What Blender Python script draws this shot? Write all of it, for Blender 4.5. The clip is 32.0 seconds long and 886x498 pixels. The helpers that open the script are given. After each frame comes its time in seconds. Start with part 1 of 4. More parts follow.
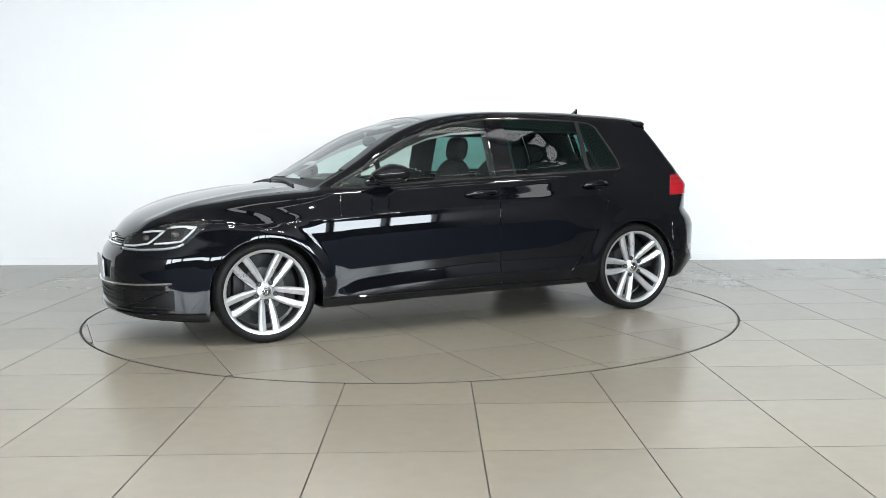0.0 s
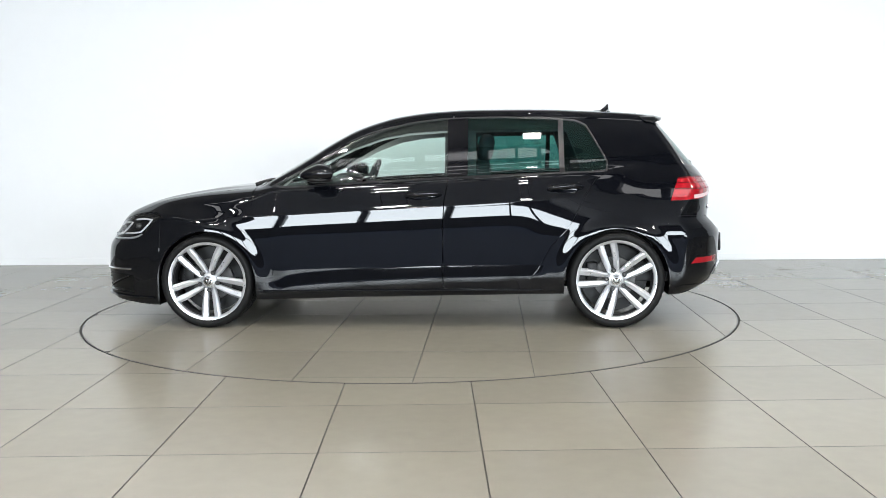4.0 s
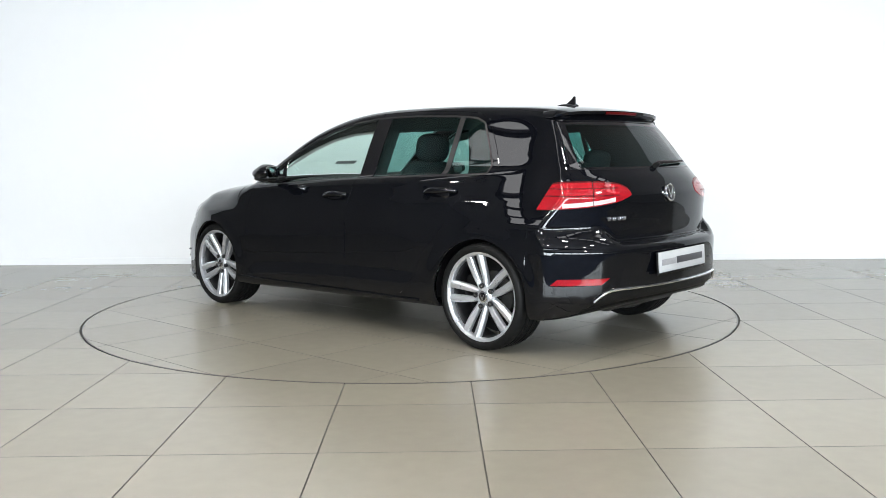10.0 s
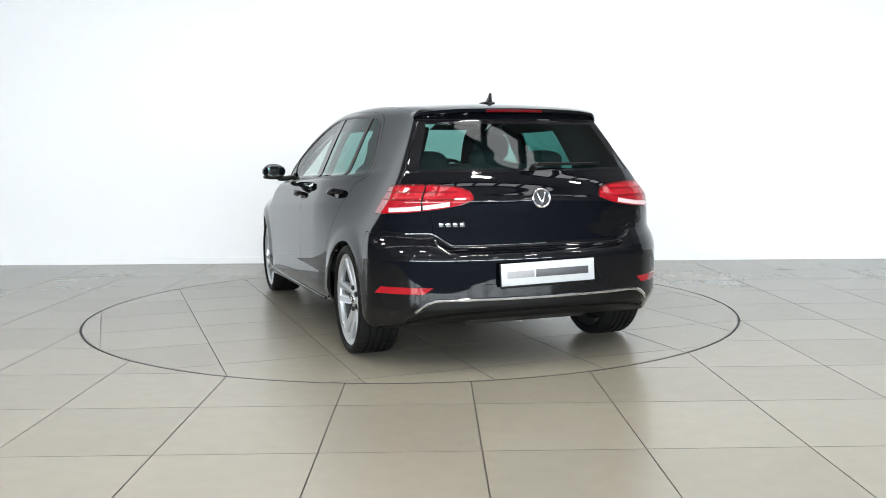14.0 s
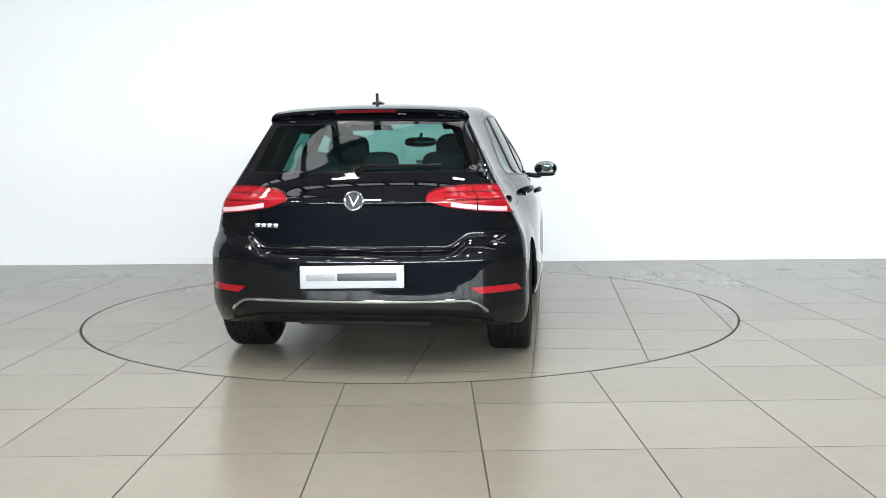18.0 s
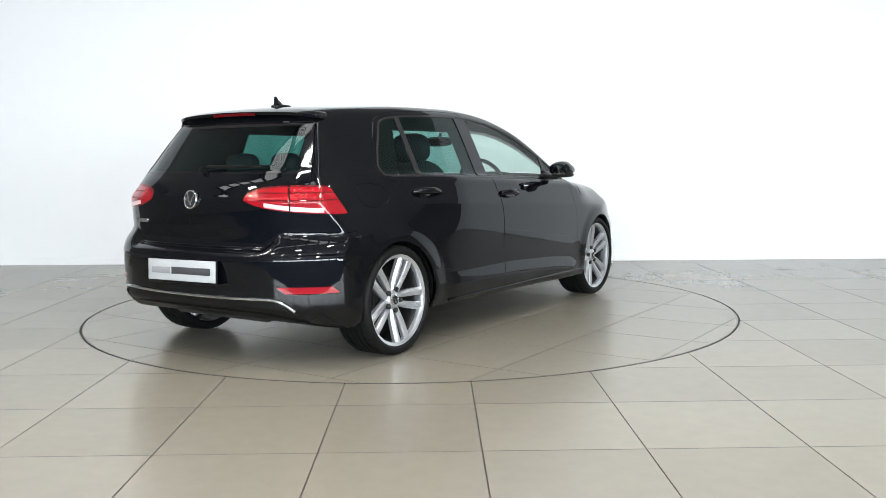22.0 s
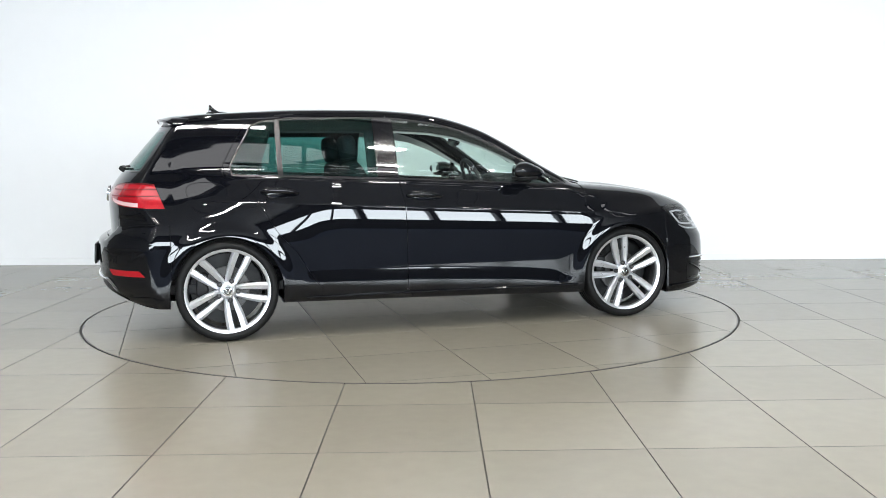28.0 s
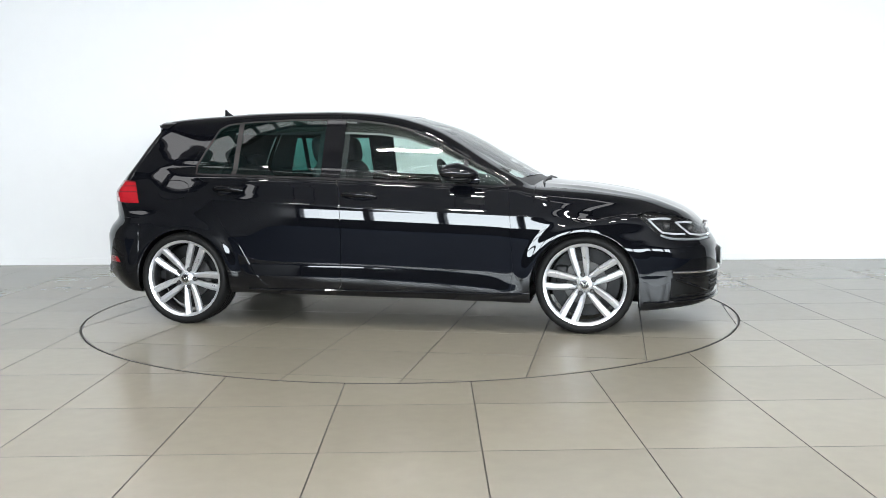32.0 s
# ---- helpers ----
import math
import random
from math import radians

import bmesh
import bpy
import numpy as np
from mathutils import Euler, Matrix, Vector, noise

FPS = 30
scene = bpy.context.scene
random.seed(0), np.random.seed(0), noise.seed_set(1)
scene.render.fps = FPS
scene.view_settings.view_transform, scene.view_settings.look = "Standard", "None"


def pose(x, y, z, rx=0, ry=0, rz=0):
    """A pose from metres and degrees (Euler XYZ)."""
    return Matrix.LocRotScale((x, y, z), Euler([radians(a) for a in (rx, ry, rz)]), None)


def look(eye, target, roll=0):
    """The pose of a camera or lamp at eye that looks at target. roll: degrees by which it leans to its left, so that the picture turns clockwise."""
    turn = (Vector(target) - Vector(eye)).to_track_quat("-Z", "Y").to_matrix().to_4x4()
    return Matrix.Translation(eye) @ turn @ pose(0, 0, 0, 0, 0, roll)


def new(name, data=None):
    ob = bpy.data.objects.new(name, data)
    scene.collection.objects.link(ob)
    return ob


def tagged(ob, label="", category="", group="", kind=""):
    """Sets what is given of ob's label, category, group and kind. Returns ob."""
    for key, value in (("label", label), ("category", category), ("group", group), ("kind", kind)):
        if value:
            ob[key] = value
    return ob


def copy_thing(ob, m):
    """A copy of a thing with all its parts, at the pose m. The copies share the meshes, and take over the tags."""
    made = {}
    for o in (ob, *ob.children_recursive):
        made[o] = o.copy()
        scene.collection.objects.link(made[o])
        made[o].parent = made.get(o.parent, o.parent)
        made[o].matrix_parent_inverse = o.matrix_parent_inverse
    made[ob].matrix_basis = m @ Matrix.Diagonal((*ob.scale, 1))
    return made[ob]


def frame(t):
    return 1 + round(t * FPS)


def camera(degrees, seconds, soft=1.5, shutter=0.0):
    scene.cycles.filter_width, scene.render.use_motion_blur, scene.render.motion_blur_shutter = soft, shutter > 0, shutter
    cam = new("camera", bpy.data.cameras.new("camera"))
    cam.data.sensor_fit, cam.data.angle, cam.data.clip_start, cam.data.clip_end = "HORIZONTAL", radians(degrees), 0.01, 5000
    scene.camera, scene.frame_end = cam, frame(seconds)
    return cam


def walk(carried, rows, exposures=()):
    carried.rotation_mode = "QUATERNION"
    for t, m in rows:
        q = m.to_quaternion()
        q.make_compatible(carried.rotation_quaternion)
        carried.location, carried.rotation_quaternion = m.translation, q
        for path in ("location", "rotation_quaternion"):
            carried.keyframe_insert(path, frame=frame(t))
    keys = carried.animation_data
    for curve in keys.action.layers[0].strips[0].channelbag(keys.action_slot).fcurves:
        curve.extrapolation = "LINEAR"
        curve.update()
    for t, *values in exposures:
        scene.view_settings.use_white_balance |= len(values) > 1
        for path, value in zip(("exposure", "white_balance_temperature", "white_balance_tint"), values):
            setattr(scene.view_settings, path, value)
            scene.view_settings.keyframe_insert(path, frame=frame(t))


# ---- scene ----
# Static camera on a tripod in a showroom, before a turntable that carries a black hatchback.
cam = camera(51.8, 32.0, soft=0.6)
CAM_POSE = pose(0.0, -6.62, 1.095, 90 - 5.79, 0, -1.91) @ pose(0, 0, 0, 0, 0, -0.56)
walk(cam, [(0.0, CAM_POSE), (32.0, CAM_POSE)])
scene.view_settings.exposure = 0.0

TURN_START, TURN_RATE = 201.98, -6.707      # heading of the car in degrees, and degrees a second
R_TABLE = 2.27
WALL_Y, WALL_TURN = 2.85, -2.9
CEIL_Z = 4.6
CAR_X, CAR_Y = -0.047, -0.023               # the car stands a little off the table's centre

# ---------------------------------------------------------------- light
world = bpy.data.worlds.new("world")
scene.world = world
world.use_nodes = True
wn = world.node_tree
sky = wn.nodes.new("ShaderNodeTexSky")
sky.sky_type = "NISHITA"
sky.sun_disc = False
sky.sun_elevation, sky.sun_rotation = radians(40), radians(200)
wn.links.new(sky.outputs[0], wn.nodes["Background"].inputs[0])
wn.nodes["Background"].inputs[1].default_value = 0.10


def area_lamp(name, x, y, z, target, sx, sy, watts, color):
    data = bpy.data.lights.new(name, "AREA")
    data.shape, data.size, data.size_y, data.energy, data.color = "RECTANGLE", sx, sy, watts, color
    ob = new(name, data)
    ob.matrix_world = look((x, y, z), target)
    return ob


# ---------------------------------------------------------------- materials
def material(name, color, rough=0.5, metal=0.0, coat=0.0, spec=0.5):
    m = bpy.data.materials.new(name)
    m.use_nodes = True
    b = m.node_tree.nodes["Principled BSDF"]
    b.inputs["Base Color"].default_value = (*color, 1)
    b.inputs["Roughness"].default_value = rough
    b.inputs["Metallic"].default_value = metal
    b.inputs["Coat Weight"].default_value = coat
    b.inputs["Coat Roughness"].default_value = 0.02
    b.inputs["Specular IOR Level"].default_value = spec
    return m


def nodes_of(m):
    nt = m.node_tree
    return nt, nt.nodes, nt.links, nt.nodes["Principled BSDF"]


def vary(m, scale, amount, rough_amount=0.0, bump=0.0, detail=6.0, bump_scale=None, random_amount=0.0):
    """Grain and stains at two scales: noise moves the value of the base colour, the roughness and the relief."""
    nt, nd, lk, b = nodes_of(m)
    base = tuple(b.inputs["Base Color"].default_value)
    tc = nd.new("ShaderNodeTexCoord")
    big, fine = nd.new("ShaderNodeTexNoise"), nd.new("ShaderNodeTexNoise")
    for n, s in ((big, scale), (fine, scale * 14)):
        n.inputs["Scale"].default_value, n.inputs["Detail"].default_value = s, detail
        lk.new(tc.outputs["Object"], n.inputs["Vector"])
    add = nd.new("ShaderNodeMath")
    add.operation = "ADD"
    lk.new(big.outputs[0], add.inputs[0])
    lk.new(fine.outputs[0], add.inputs[1])
    rng = nd.new("ShaderNodeMapRange")
    rng.inputs[1].default_value, rng.inputs[2].default_value = 0.6, 1.4
    rng.inputs[3].default_value, rng.inputs[4].default_value = 1 - amount, 1 + amount
    lk.new(add.outputs[0], rng.inputs[0])
    value = rng.outputs[0]
    if random_amount:
        info, r2, mul = nd.new("ShaderNodeObjectInfo"), nd.new("ShaderNodeMapRange"), nd.new("ShaderNodeMath")
        r2.inputs[3].default_value, r2.inputs[4].default_value = 1 - random_amount, 1 + random_amount
        lk.new(info.outputs["Random"], r2.inputs[0])
        mul.operation = "MULTIPLY"
        lk.new(value, mul.inputs[0])
        lk.new(r2.outputs[0], mul.inputs[1])
        value = mul.outputs[0]
    mix = nd.new("ShaderNodeMix")
    mix.data_type, mix.blend_type = "RGBA", "MULTIPLY"
    mix.inputs[0].default_value = 1.0
    mix.inputs[6].default_value = base
    lk.new(value, mix.inputs[7])
    lk.new(mix.outputs[2], b.inputs["Base Color"])
    if rough_amount:
        r = nd.new("ShaderNodeMapRange")
        r0 = b.inputs["Roughness"].default_value
        r.inputs[1].default_value, r.inputs[2].default_value = 0.6, 1.4
        r.inputs[3].default_value, r.inputs[4].default_value = r0 - rough_amount, r0 + rough_amount
        lk.new(add.outputs[0], r.inputs[0])
        lk.new(r.outputs[0], b.inputs["Roughness"])
    if bump:
        bm_ = nd.new("ShaderNodeBump")
        bm_.inputs["Strength"].default_value, bm_.inputs["Distance"].default_value = bump, 0.002
        if bump_scale:
            f2 = nd.new("ShaderNodeTexNoise")
            f2.inputs["Scale"].default_value = bump_scale
            lk.new(tc.outputs["Object"], f2.inputs["Vector"])
            lk.new(f2.outputs[0], bm_.inputs["Height"])
        else:
            lk.new(fine.outputs[0], bm_.inputs["Height"])
        lk.new(bm_.outputs[0], b.inputs["Normal"])
    return m


def glass(name, color, rough=0.0, body=0.0):
    """Thin pane: a tinted see-through layer with a glossy face on it."""
    m = bpy.data.materials.new(name)
    m.use_nodes = True
    nt = m.node_tree
    nt.nodes.clear()
    out, mix = nt.nodes.new("ShaderNodeOutputMaterial"), nt.nodes.new("ShaderNodeMixShader")
    tr, gl, fr = nt.nodes.new("ShaderNodeBsdfTransparent"), nt.nodes.new("ShaderNodeBsdfGlossy"), nt.nodes.new("ShaderNodeLayerWeight")
    power, scale = nt.nodes.new("ShaderNodeMath"), nt.nodes.new("ShaderNodeMath")
    tr.inputs[0].default_value = (*color, 1)
    gl.inputs["Roughness"].default_value = rough
    fr.inputs[0].default_value = 0.5
    power.operation, power.inputs[1].default_value = "POWER", 5.0
    scale.operation, scale.inputs[1].default_value, scale.inputs[2].default_value = "MULTIPLY_ADD", 0.92, 0.045
    nt.links.new(fr.outputs["Facing"], power.inputs[0])
    nt.links.new(power.outputs[0], scale.inputs[0])
    nt.links.new(scale.outputs[0], mix.inputs[0])
    nt.links.new(tr.outputs[0], mix.inputs[1])
    nt.links.new(gl.outputs[0], mix.inputs[2])
    nt.links.new(mix.outputs[0], out.inputs[0])
    return m


def glow(name, color, strength):
    m = bpy.data.materials.new(name)
    m.use_nodes = True
    b = m.node_tree.nodes["Principled BSDF"]
    b.inputs["Base Color"].default_value = (0.8, 0.8, 0.8, 1)
    b.inputs["Emission Color"].default_value = (*color, 1)
    b.inputs["Emission Strength"].default_value = strength
    return m


PAINT = vary(material("black_paint", (0.0022, 0.0025, 0.0036), 0.45, 0.0, 1.0, 0.0), 3.0, 0.15, 0.03)
PAINT.node_tree.nodes["Principled BSDF"].inputs["Coat IOR"].default_value = 1.44
GLOSS_BLACK = vary(material("gloss_black_trim", (0.004, 0.004, 0.005), 0.06, 0.0, 0.0), 5.0, 0.2, 0.02)
SATIN_BLACK = vary(material("black_plastic", (0.0045, 0.0045, 0.0045), 0.42, 0.0, 0.0, 0.22), 8.0, 0.25, 0.06, 0.25)
SEAL_GREY = vary(material("grey_window_seal", (0.010, 0.010, 0.011), 0.32), 8.0, 0.2, 0.05)
RUBBER = vary(material("tyre_rubber", (0.0055, 0.0055, 0.0055), 0.55, 0.0, 0.0, 0.15), 9.0, 0.3, 0.08, 0.4)
ALLOY = vary(material("silver_alloy", (0.56, 0.57, 0.59), 0.30, 0.75), 9.0, 0.08, 0.04)
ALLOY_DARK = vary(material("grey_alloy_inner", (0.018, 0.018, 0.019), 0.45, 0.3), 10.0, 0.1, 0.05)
STEEL = vary(material("brake_steel", (0.07, 0.068, 0.066), 0.45, 0.7), 30.0, 0.2, 0.08)
CHROME = vary(material("chrome", (0.86, 0.87, 0.89), 0.09, 1.0), 20.0, 0.03, 0.02)
LAMP_RED = vary(material("red_lamp_plastic", (0.27, 0.004, 0.009), 0.25, 0.0, 0.9, 0.1), 12.0, 0.15, 0.03)
LAMP_DARK_RED = vary(material("deep_red_lamp_plastic", (0.085, 0.0012, 0.003), 0.3, 0.0, 0.4, 0.1), 12.0, 0.15, 0.03)
LAMP_WHITE = vary(material("clear_white_lamp_plastic", (0.62, 0.46, 0.46), 0.3, 0.0, 0.4), 12.0, 0.1, 0.03)
LAMP_HOUSING = vary(material("headlamp_housing", (0.26, 0.26, 0.265), 0.35, 0.3), 12.0, 0.2, 0.05)
LAMP_STRIP = vary(material("pale_light_guide", (0.42, 0.42, 0.44), 0.3), 12.0, 0.05)
CLEAR_LENS = glass("clear_lens", (0.93, 0.94, 0.95))
GLASS_LIGHT = glass("green_tinted_glass", (0.78, 0.90, 0.86))
GLASS_DARK = glass("privacy_glass", (0.20, 0.42, 0.39))
FABRIC = vary(material("charcoal_fabric", (0.020, 0.020, 0.022), 0.85), 60.0, 0.3, 0.05, 0.4)
DASH = vary(material("charcoal_dashboard", (0.022, 0.022, 0.023), 0.6), 40.0, 0.25, 0.05, 0.3)
ROOF_LINING = vary(material("grey_headlining", (0.36, 0.36, 0.34), 0.9), 40.0, 0.08)
PLATE_WHITE = vary(material("white_plate", (0.42, 0.43, 0.44), 0.35), 6.0, 0.04, 0.04)
PLATE_INK = vary(material("dark_grey_print", (0.05, 0.05, 0.055), 0.4), 6.0, 0.1)
PLATE_GREY = vary(material("grey_print", (0.25, 0.25, 0.26), 0.4), 6.0, 0.1)
MIRROR_GLASS = material("mirror_glass", (0.85, 0.87, 0.88), 0.02, 1.0)
TILE = vary(material("beige_grey_porcelain", (0.214, 0.198, 0.161), 0.25, 0.0, 0.0, 0.5), 0.9, 0.05, 0.0, 0.0, 3.0, None, 0.045)
GROUT = vary(material("dark_grout", (0.10, 0.092, 0.078), 0.9), 6.0, 0.25, 0.05)
WALL_WHITE = vary(material("white_wall_paint", (0.84, 0.85, 0.86), 0.6), 0.5, 0.012, 0.04, 0.03)
CEIL_GREY = vary(material("grey_ceiling", (0.42, 0.400, 0.385), 0.8), 0.8, 0.08)
DARK_METAL = vary(material("dark_window_frame", (0.04, 0.04, 0.045), 0.4, 0.4), 4.0, 0.15)
# tone of the added floor behind the camera, chosen for its reflection in the paint
DARK_FLOOR = vary(material("unseen_blue_floor", (0.046, 0.061, 0.106), 0.85, 0.0, 0.0, 0.1), 2.0, 0.2, 0.05)
DIM_WALL = vary(material("dark_grey_wall_paint", (0.150, 0.144, 0.138), 0.7), 0.6, 0.1)


# ---------------------------------------------------------------- mesh helpers
def mesh_of(name, verts, faces, normals=None, smooth=True):
    me = bpy.data.meshes.new(name)
    me.from_pydata([tuple(v) for v in verts], [], [tuple(f) for f in faces])
    me.polygons.foreach_set("use_smooth", [smooth] * len(me.polygons))
    me.update()
    if normals is not None:
        me.normals_split_custom_set_from_vertices([tuple(n) for n in normals])
    return me


def place(name, me, mat, parent=None, label="", m=None):
    ob = new(name, me)
    me.materials.append(mat) if not me.materials else None
    if parent is not None:
        ob.parent = parent
    if m is not None:
        ob.matrix_basis = m
    return tagged(ob, label)


def part(name, bm, mat, parent=None, label="", m=None, smooth=True, angle=40):
    """Link a bmesh as one mesh object under a thing or a part."""
    bmesh.ops.recalc_face_normals(bm, faces=bm.faces)
    me = bpy.data.meshes.new(name)
    bm.to_mesh(me)
    bm.free()
    if smooth:
        me.shade_smooth()
        me.set_sharp_from_angle(angle=radians(angle))
    return place(name, me, mat, parent, label, m)


def box(sx, sy, sz, bevel=0.0, seg=2, at=(0, 0, 0)):
    bm = bmesh.new()
    bmesh.ops.create_cube(bm, size=1)
    bmesh.ops.scale(bm, vec=(sx, sy, sz), verts=bm.verts)
    if bevel:
        bmesh.ops.bevel(bm, geom=bm.edges, offset=bevel, segments=seg, profile=0.5, affect="EDGES")
    bmesh.ops.translate(bm, vec=at, verts=bm.verts)
    return bm


def lathe(profile, seg=64, axis="Y", closed=False):
    """Turn a list of (radius, along) about an axis."""
    bm = bmesh.new()
    rings = []
    for k in range(seg):
        a = 2 * math.pi * k / seg
        ring = []
        for r, h in profile:
            c, s = r * math.cos(a), r * math.sin(a)
            ring.append(bm.verts.new((c, h, s) if axis == "Y" else (c, s, h)))
        rings.append(ring)
    n = len(profile)
    for k in range(seg):
        a, b = rings[k], rings[(k + 1) % seg]
        for i in range(n if closed else n - 1):
            j = (i + 1) % n
            bm.faces.new((a[i], a[j], b[j], b[i]))
    return bm


def prism(outline, depth, bevel=0.0, seg=2):
    """A polygon in the x-z plane given thickness along y (from 0 to depth), edges rounded."""
    bm = bmesh.new()
    vs = [bm.verts.new((x, 0, z)) for x, z in outline]
    f = bm.faces.new(vs)
    ext = bmesh.ops.extrude_face_region(bm, geom=[f])
    bmesh.ops.translate(bm, vec=(0, depth, 0), verts=[v for v in ext["geom"] if isinstance(v, bmesh.types.BMVert)])
    if bevel:
        bmesh.ops.bevel(bm, geom=bm.edges, offset=bevel, segments=seg, profile=0.5, affect="EDGES")
    return bm


def tube(points, radius, seg=8, flat=1.0):
    """A round bar along points, capped."""
    bm = bmesh.new()
    pts = [Vector(p) for p in points]
    rings = []
    up = Vector((0, 0, 1))
    for i, p in enumerate(pts):
        d = (pts[min(i + 1, len(pts) - 1)] - pts[max(i - 1, 0)]).normalized()
        side = d.cross(up)
        side = side.normalized() if side.length > 1e-4 else Vector((1, 0, 0))
        u = side.cross(d).normalized()
        r = radius[i] if isinstance(radius, (list, tuple)) else radius
        rings.append([bm.verts.new(p + (side * math.cos(a) + u * math.sin(a) * flat) * r)
                      for a in (2 * math.pi * k / seg for k in range(seg))])
    for a, b in zip(rings, rings[1:]):
        for k in range(seg):
            bm.faces.new((a[k], a[(k + 1) % seg], b[(k + 1) % seg], b[k]))
    bm.faces.new(rings[0])
    bm.faces.new(rings[-1])
    return bm


def ellipsoid(rx, ry, rz, u=24, v=16, at=(0, 0, 0)):
    bm = bmesh.new()
    bmesh.ops.create_uvsphere(bm, u_segments=u, v_segments=v, radius=1)
    bmesh.ops.scale(bm, vec=(rx, ry, rz), verts=bm.verts)
    bmesh.ops.translate(bm, vec=at, verts=bm.verts)
    return bm


def merged(*bms):
    out = bmesh.new()
    for b in bms:
        me = bpy.data.meshes.new("tmp")
        b.to_mesh(me)
        b.free()
        out.from_mesh(me)
        bpy.data.meshes.remove(me)
    return out


def superform(sx, sy, sz, n=2.6, u=28, v=18):
    """A rounded block: an ellipsoid squared off."""
    bm = bmesh.new()
    bmesh.ops.create_uvsphere(bm, u_segments=u, v_segments=v, radius=1)
    for w in bm.verts:
        c = w.co
        q = (abs(c.x) ** n + abs(c.y) ** n + abs(c.z) ** n) ** (1 / n)
        w.co = Vector((c.x * sx / q, c.y * sy / q, c.z * sz / q))
    return bm


# ---------------------------------------------------------------- room
TILE_X, TILE_Y, GRID_X, GRID_Y, GRID_TURN = 0.6145, 0.652, -0.979, -3.286, -1.36
ROOM_L, ROOM_R, ROOM_F = -8.4, 12.4, -13.0
GAP_BED = -0.010


def wall_slab(name, x0, x1, z0, z1, thick, mat, m, parent=None, label=""):
    bm = box(x1 - x0, thick, z1 - z0, at=((x0 + x1) / 2, thick / 2, (z0 + z1) / 2))
    return part(name, bm, mat, parent, label, m, smooth=False)


def build_room():
    back = wall_slab("wall_back", -9.5, 13.5, -0.05, CEIL_Z, 0.2, WALL_WHITE, pose(0, WALL_Y, 0, 0, 0, WALL_TURN))
    tagged(back, "plain white painted showroom wall behind the turntable", "wall", kind="structure")
    skirt = part("baseboard", box(20.5, 0.012, 0.07, 0.003, at=(2.6, -0.006, 0.035)), WALL_WHITE, None, "",
                 pose(0, WALL_Y, 0, 0, 0, WALL_TURN), smooth=False)
    tagged(skirt, "low white painted skirting along the wall", "baseboard", kind="structure")
    for name, x, turn in (("wall_left", ROOM_L, 90), ("wall_right", ROOM_R, -90)):
        w = wall_slab(name, -9.0, 9.0, -0.05, CEIL_Z, 0.2, DIM_WALL, pose(x, -5.0, 0, 0, 0, turn))
        tagged(w, "plain grey showroom side wall", "wall", kind="structure")
    # window front behind the camera: sill, header and posts round open bays
    front = new("wall_front")
    tagged(front, "glazed showroom front with dark frames", "wall", kind="structure")
    wall_slab("sill_wall", ROOM_L, ROOM_R, -0.05, 1.15, 0.25, DIM_WALL, pose(0, ROOM_F - 0.25, 0), front)
    wall_slab("header_wall", ROOM_L, ROOM_R, 2.9, CEIL_Z, 0.25, DIM_WALL, pose(0, ROOM_F - 0.25, 0), front)
    n = 12
    for i in range(n + 1):
        x = ROOM_L + (ROOM_R - ROOM_L) * i / n
        part("post", box(0.16, 0.2, 1.75, 0.01, at=(x, ROOM_F - 0.1, 2.025)), DARK_METAL, front)
    ceil = part("ceiling", box(23, 19, 0.2, at=(2.6, -5.0, CEIL_Z + 0.1)), CEIL_GREY, None, "", None, smooth=False)
    tagged(ceil, "dark grey showroom ceiling", "ceiling", kind="structure")
    area_lamp("window_daylight", 2.0, ROOM_F - 0.3, 2.04, (2.0, 0, 2.04), 20.8, 1.8, 3130, (0.84, 0.93, 1.0))
    # rooflight strip across the ceiling, with glazing bars below it
    for ry in (-1.92, -3.86):
        roof = new("rooflight")
        tagged(roof, "long glazed rooflight with dark bars", "skylight", "rooflights")
        for i in range(17):
            part("glazing_bar", box(0.12, 0.62, 0.08, 0.008, at=(-6.0 + i * 0.75, ry, CEIL_Z - 0.05)), DARK_METAL, roof)
        for dy in (-0.24, 0.24):
            part("frame_rail", box(12.1, 0.09, 0.1, 0.008, at=(0, ry + dy, CEIL_Z - 0.05)), DARK_METAL, roof)
        area_lamp("rooflight_daylight", 0, ry, CEIL_Z - 0.004, (0, ry, 0), 12.0, 0.40, 60, (0.97, 0.98, 1.0)).rotation_euler = (0, 0, 0)


TUBE_GLOW = glow("lamp_tube_glow", (1.0, 0.97, 0.92), 300.0)
WHITE_METAL = vary(material("white_lamp_metal", (0.7, 0.7, 0.7), 0.4), 5.0, 0.05)


def linear_lamp(m):
    lamp = new("linear_lamp")
    tagged(lamp, "suspended white linear tube lamp, switched on", "ceiling lamp", "tube lamps")
    part("housing", box(0.44, 0.14, 0.07, 0.012, at=(0, 0, 0.045)), WHITE_METAL, lamp)
    part("tube", box(0.38, 0.10, 0.03, 0.01, at=(0, 0, 0)), TUBE_GLOW, lamp)
    for dx in (-0.15, 0.15):
        part("hanger", tube([(dx, 0, 0.08), (dx, 0, 1.2)], 0.006, 6), DARK_METAL, lamp)
    lamp.matrix_world = m
    return lamp


def build_lamps():
    spots = [(x, y) for y in (-2.45, -4.6, -7.0) for x in (-3.3, -1.1, 1.1, 3.3)]
    first = linear_lamp(pose(*spots[0], CEIL_Z - 1.1))
    for x, y in spots[1:]:
        copy_thing(first, pose(x, y, CEIL_Z - 1.1))


